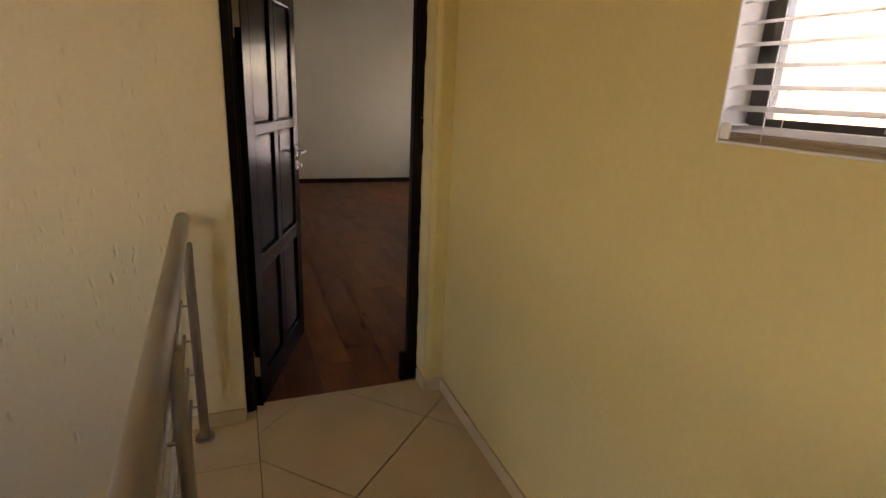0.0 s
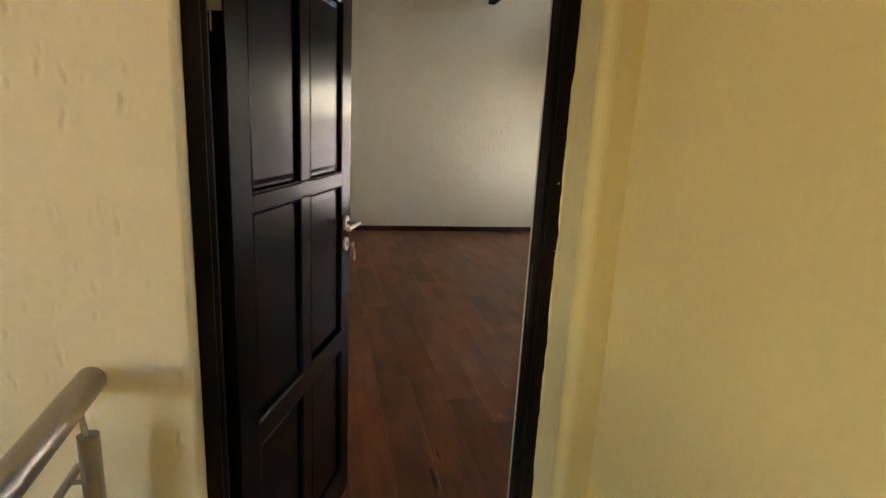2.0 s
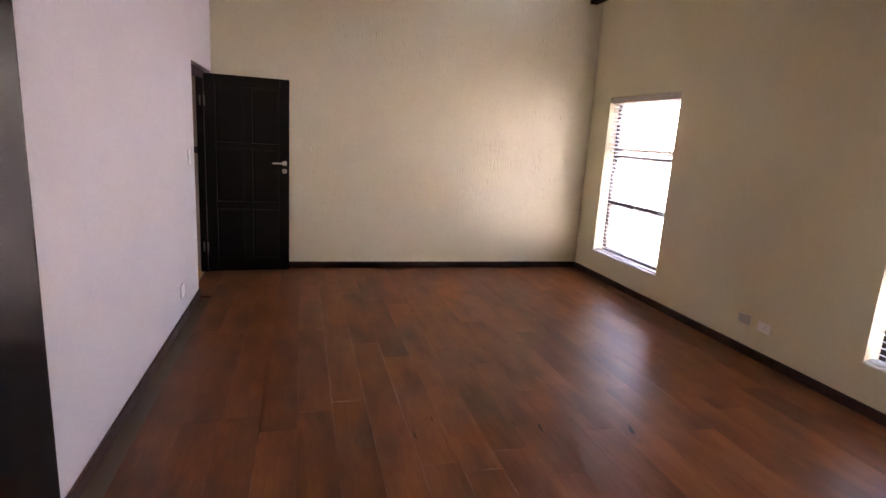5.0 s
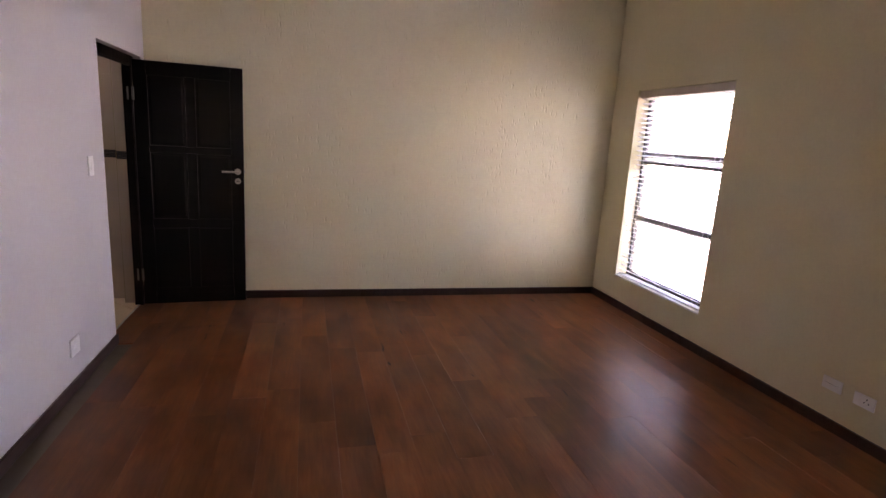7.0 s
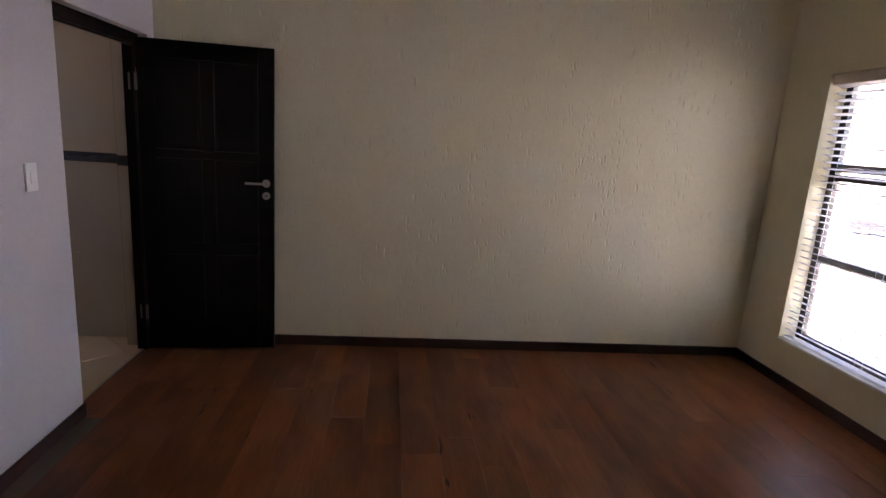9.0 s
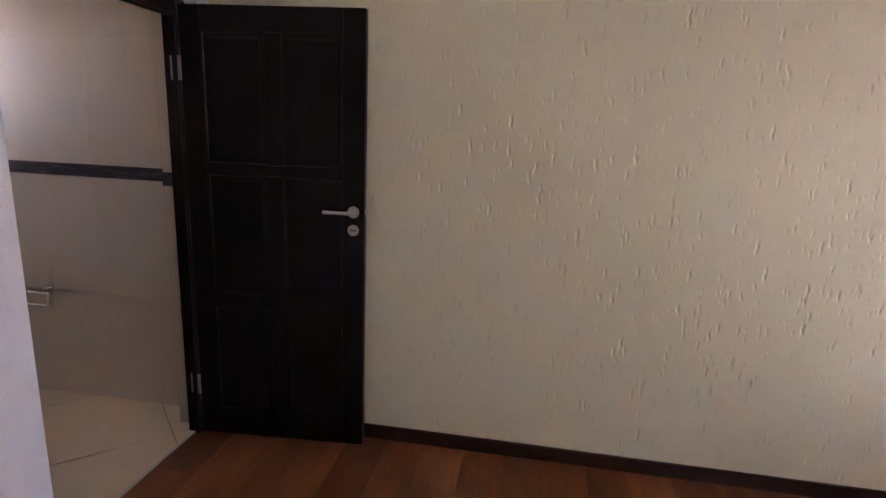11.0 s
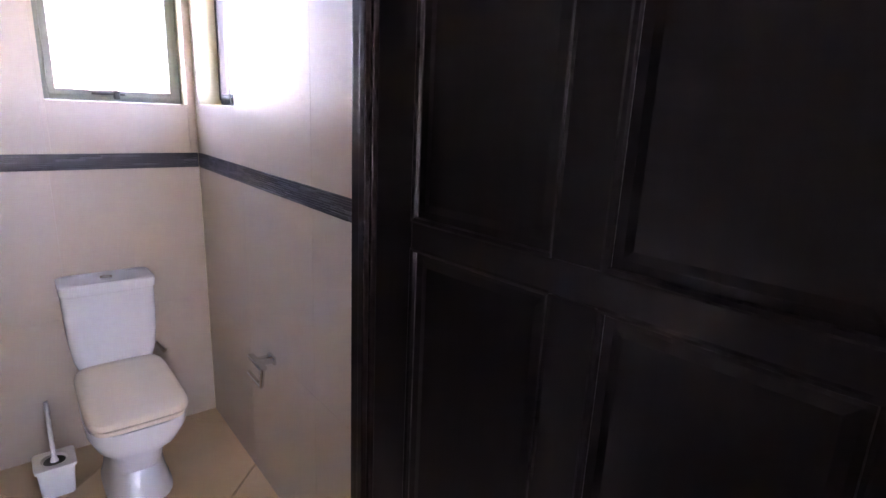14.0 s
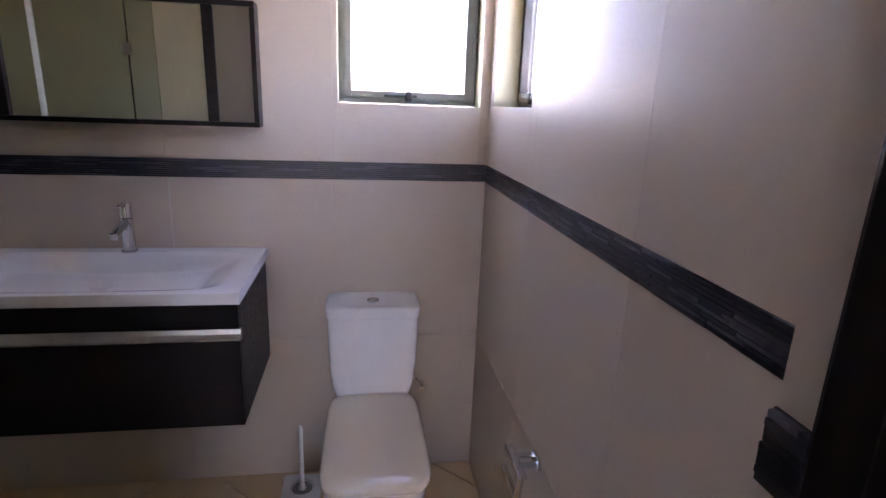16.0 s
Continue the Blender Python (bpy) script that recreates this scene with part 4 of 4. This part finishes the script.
def car():
    c = thing("parked_car", (35.2, 40.2, -3.2), "dark grey parked car on the paving", "car", "parked cars", turn=-38)
    prof = ((-2.15, 0.35), (-2.2, 0.75), (-2.05, 0.95), (-1.2, 1.0), (-0.6, 1.42), (0.75, 1.47), (1.5, 1.02), (2.1, 0.9), (2.2, 0.6), (2.15, 0.35))
    bm = loft(bmesh.new(), [[(x, s * 0.86 * (1 if z < 1.1 else 0.82), z) for x, z in prof] for s in (-1, 1)])
    part("body", bm, CARPAINT, c)
    for s in (-1, 1):
        bm = loft(bmesh.new(), [[(x, s * (0.80 if z < 1.1 else 0.712) + o * s, z) for x, z in ((-1.0, 1.05), (-0.5, 1.36), (0.65, 1.4), (1.25, 1.05))] for o in (0.0, 0.06)])
        part("side_window", bm, CARGLASS, c)
        for x in (-1.3, 1.35):
            w = part("wheel", rod(bmesh.new(), (x, s * 0.70, 0.33), (x, s * 0.88, 0.33), 0.33, 24), RUBBER, c, "", True)
            part("rim", rod(bmesh.new(), (x, s * 0.86, 0.33), (x, s * 0.895, 0.33), 0.2, 20), STEEL, w, "", True)
    return c


parked = car()
copy_thing(parked, pose(43.6, 43.9, -3.2, 0, 0, -30))


# ---------------------------------------------------------------- pieces: boards, tiles, mosaic
def clip_poly(poly, axis, lim, keep_low):
    out = []
    for i, p in enumerate(poly):
        q = poly[(i + 1) % len(poly)]
        pin, qin = ((p[axis] <= lim) == keep_low or p[axis] == lim), ((q[axis] <= lim) == keep_low or q[axis] == lim)
        if pin:
            out.append(p)
        if pin != qin:
            f = (lim - p[axis]) / (q[axis] - p[axis])
            out.append((p[0] + f * (q[0] - p[0]), p[1] + f * (q[1] - p[1])))
    return out


def prism(poly, z0, z1, ch=0.0015):
    """A flat tile of any outline with a chamfered top edge."""
    n = len(poly)
    cx, cy = sum(p[0] for p in poly) / n, sum(p[1] for p in poly) / n
    r = sum(math.hypot(p[0] - cx, p[1] - cy) for p in poly) / n
    k = max(0.5, 1 - 1.6 * ch / max(r, 0.01))
    bm = bmesh.new()
    inner = [(cx + (p[0] - cx) * k, cy + (p[1] - cy) * k) for p in poly]
    lo = [bm.verts.new((*p, z0)) for p in poly]
    up = [bm.verts.new((*p, z1 - ch)) for p in poly]
    tp = [bm.verts.new((*p, z1)) for p in inner]
    for i in range(n):
        j = (i + 1) % n
        bm.faces.new((lo[i], lo[j], up[j], up[i]))
        bm.faces.new((up[i], up[j], tp[j], tp[i]))
    bm.faces.new(tp)
    bmesh.ops.recalc_face_normals(bm, faces=bm.faces[:])
    return bm


def diagonal_tiles(parent, x0, x1, y0, y1, s0, d0, pitch, material, gap=0.0035):
    """Square tiles laid at 45 degrees, cut at the rectangle; joints at x + y = s0 + k pitch and x - y = d0 + k pitch."""
    for i in range(math.floor((x0 + y0 - s0) / pitch), math.ceil((x1 + y1 - s0) / pitch)):
        for j in range(math.floor((x0 - y1 - d0) / pitch), math.ceil((x1 - y0 - d0) / pitch)):
            a, c = s0 + i * pitch + gap, s0 + (i + 1) * pitch - gap
            e, f = d0 + j * pitch + gap, d0 + (j + 1) * pitch - gap
            poly = [((u + w) / 2, (u - w) / 2) for u, w in ((a, e), (c, e), (c, f), (a, f))]
            for ax, lim, low in ((0, x0, False), (0, x1, True), (1, y0, False), (1, y1, True)):
                if poly:
                    poly = clip_poly(poly, ax, lim, low)
            if len(poly) < 3:
                continue
            area = abs(sum(p[0] * q[1] - q[0] * p[1] for p, q in zip(poly, poly[1:] + poly[:1]))) / 2
            if area > 0.0008:
                part("tile", prism(poly, -0.0115, 0.0), material, parent)


XJ = 0.406
diagonal_tiles(landing_floor, XJ + 0.002, LX1 - 0.001, -0.79, 4.528, 4.49, -3.0, 0.868, FLOORTILE)
for k in range(10):
    y1 = 4.528 if k == 0 else 4.075 - 0.6 * (k - 1) - 0.004
    y0 = 4.075 - 0.6 * k
    if k == 0:
        part("tile", prism([(LX0, y0), (XJ - 0.002, y0), (XJ - 0.002, YW0), (LX0, YW0)], -0.0115, 0.0), FLOORTILE, landing_floor)
    elif y0 > -0.9:
        part("tile", prism([(LX0, y0), (XJ - 0.002, y0), (XJ - 0.002, y1), (LX0, y1)], -0.0115, 0.0), FLOORTILE, landing_floor)
part("tile", prism([(EN[0] + 0.001, YW0 + 0.001), (XJ - 0.002, YW0 + 0.001), (XJ - 0.002, 4.528), (EN[0] + 0.001, 4.528)], -0.0115, 0.0), FLOORTILE, landing_floor)
diagonal_tiles(bath_floor, TX0 + 0.001, -0.034, TY0 + 0.001, TY1 - 0.001, 9.632, -11.65, 0.886, FLOORTILE_LIT)

# laminate boards along the room
rng = random.Random(11)
BW, BL = 0.193, 1.285
x = -0.028
while x < BX1 - 0.01:
    x1 = min(x + BW, BX1 - 0.001)
    y = 4.532 - rng.random() * BL
    lim0, lim1 = (4.532, BY1 - 0.001)
    while y < lim1:
        a, c = max(y, lim0), min(y + BL, lim1)
        if c - a > 0.03:
            aa = a
            if x < BX0 - 0.02 and aa < 9.80:
                aa = max(a, 9.801)
            if c - aa > 0.03:
                xa = x if (aa >= 9.8 or x > BX0 - 0.02) else BX0
                bm = prism([(xa + 0.0002, aa + 0.0002), (x1 - 0.0002, aa + 0.0002), (x1 - 0.0002, c - 0.0002), (xa + 0.0002, c - 0.0002)], -0.011, 0.0, 0.0004)
                ta, tb = rng.uniform(-0.011, 0.011), rng.uniform(-0.0006, 0.0006)
                for v in bm.verts:
                    if v.co.z > -0.005:
                        v.co.z += ta * (v.co.x - (xa + x1) / 2) + tb * (v.co.y - (aa + c) / 2)
                part("floor_board", bm, BOARD, bed_floor)
        y += BL
    x += BW
part("threshold_strip", B(-0.04, -0.026, BA[0] + 0.04, BA[1] - 0.04, -0.01, 0.003, b=0.001), STEEL, bath_floor, "thin steel threshold strip")

# wall tiles of the bathroom
end_tiles = structure("wall_tiling_end", B(TX0 - 0.001, TX0 + 0.002, TY0, TWA[0] - 0.001, 0, 2.695), PALEGROUT, "taupe wall tiles on the bathroom end wall", "tiles")
side_tiles = structure("wall_tiling_side", B(TWB[1] + 0.001, TX1, TY1 - 0.002, TY1 + 0.001, 0, 2.695), PALEGROUT, "taupe wall tiles on the bathroom side wall", "tiles")
ZD0, ZD1 = 1.231, 1.295


def wall_piece(parent, axis, a0, a1, u0, u1, z0, z1, mat, name="tile", hole=None):
    """A rectangular wall piece, cut round a window."""
    rects = [(u0, u1, z0, z1)]
    if hole and u0 < hole[1] and u1 > hole[0] and z0 < hole[3] and z1 > hole[2]:
        rects = [(u0, min(u1, hole[0]), z0, z1), (max(u0, hole[1]), u1, z0, z1),
                 (max(u0, hole[0]), min(u1, hole[1]), z0, hole[2]), (max(u0, hole[0]), min(u1, hole[1]), hole[3], z1)]
    for r in rects:
        if r[1] - r[0] > 0.006 and r[3] - r[2] > 0.006:
            g = 0.0004
            q = (r[0] + g, r[1] - g, r[2] + g, r[3] - g)
            args = (a0, a1, *q) if axis == "x" else (q[0], q[1], a0, a1, q[2], q[3])
            part(name, B(*args, b=0.0005), mat, parent)


rows = ((0.0, 0.61), (0.61, ZD0), (ZD1, 1.90), (1.90, 2.51), (2.51, 2.69))
for z0, z1 in rows:
    k = TY0
    for u1 in (8.56, 9.15, 9.756, 10.325, TY1 - 0.009):
        wall_piece(end_tiles, "x", TX0 + 0.001, TX0 + 0.008, k, u1, z0, z1, WALLTILE, hole=TWA)
        k = u1
    k = TX0 + 0.009
    for u1 in (-1.245, -0.657, TX1):
        wall_piece(side_tiles, "y", TY1 - 0.008, TY1 - 0.001, k, u1, z0, z1, WALLTILE, hole=TWB)
        k = u1
part("grout_line", B(TX0 + 0.002, TX0 + 0.0088, 9.7535, 9.7585, 0.985, ZD0 - 0.002, b=0.001), PALEGROUT, end_tiles, "pale smeared grout in a joint")
# plastered jamb of the doorway, tiled on the bathroom side
jamb = structure("wall_jamb", B(TX1 + 0.006, -0.0645, BA[1] - 0.006, BA[1] - 0.0005, 0.001, 2.04), WALLTILE, "narrow tiled jamb beside the bathroom door frame", "jamb")

# dado of thin dark mosaic strips
dado_end = structure("dado_end", B(TX0 + 0.0005, TX0 + 0.005, TY0, TY1 - 0.009, ZD0, ZD1), DARKPLASTIC, "band of thin dark slate mosaic strips", "dado")
dado_side = structure("dado_side", B(TX0 + 0.009, TX1, TY1 - 0.005, TY1 - 0.0005, ZD0, ZD1), DARKPLASTIC, "band of thin dark slate mosaic strips", "dado")
dado_jamb = structure("dado_jamb", B(TX1 + 0.007, -0.0655, BA[1] - 0.010, BA[1] - 0.0065, ZD0, ZD1), DARKPLASTIC, "short end of the dark mosaic band", "dado")
rng = random.Random(5)


def mosaic(parent, axis, face, out, u0, u1):
    n = 9
    h = (ZD1 - ZD0) / n
    for i in range(n):
        u = u0 - rng.random() * 0.1
        while u < u1:
            e = u + rng.choice((0.05, 0.075, 0.10, 0.14))
            a, c = max(u, u0), min(e, u1)
            if c - a > 0.008:
                d = face + out * rng.uniform(0.0095, 0.0118)
                lo, hi = sorted((face + out * 0.004, d))
                z0 = ZD0 + i * h
                args = (lo, hi, a + 0.0006, c - 0.0006, z0 + 0.0005, z0 + h - 0.0005)
                if axis == "y":
                    args = (a + 0.0006, c - 0.0006, lo, hi, z0 + 0.0005, z0 + h - 0.0005)
                part("mosaic_strip", B(*args), SLATE_PALE if rng.random() < 0.16 else SLATE, parent)
            u = e


mosaic(dado_end, "x", TX0, 1, 8.9, TY1 - 0.012)
mosaic(dado_side, "y", TY1, -1, TX0 + 0.014, TX1)
mosaic(dado_jamb, "y", BA[1] - 0.006, -1, TX1 + 0.008, -0.0665)
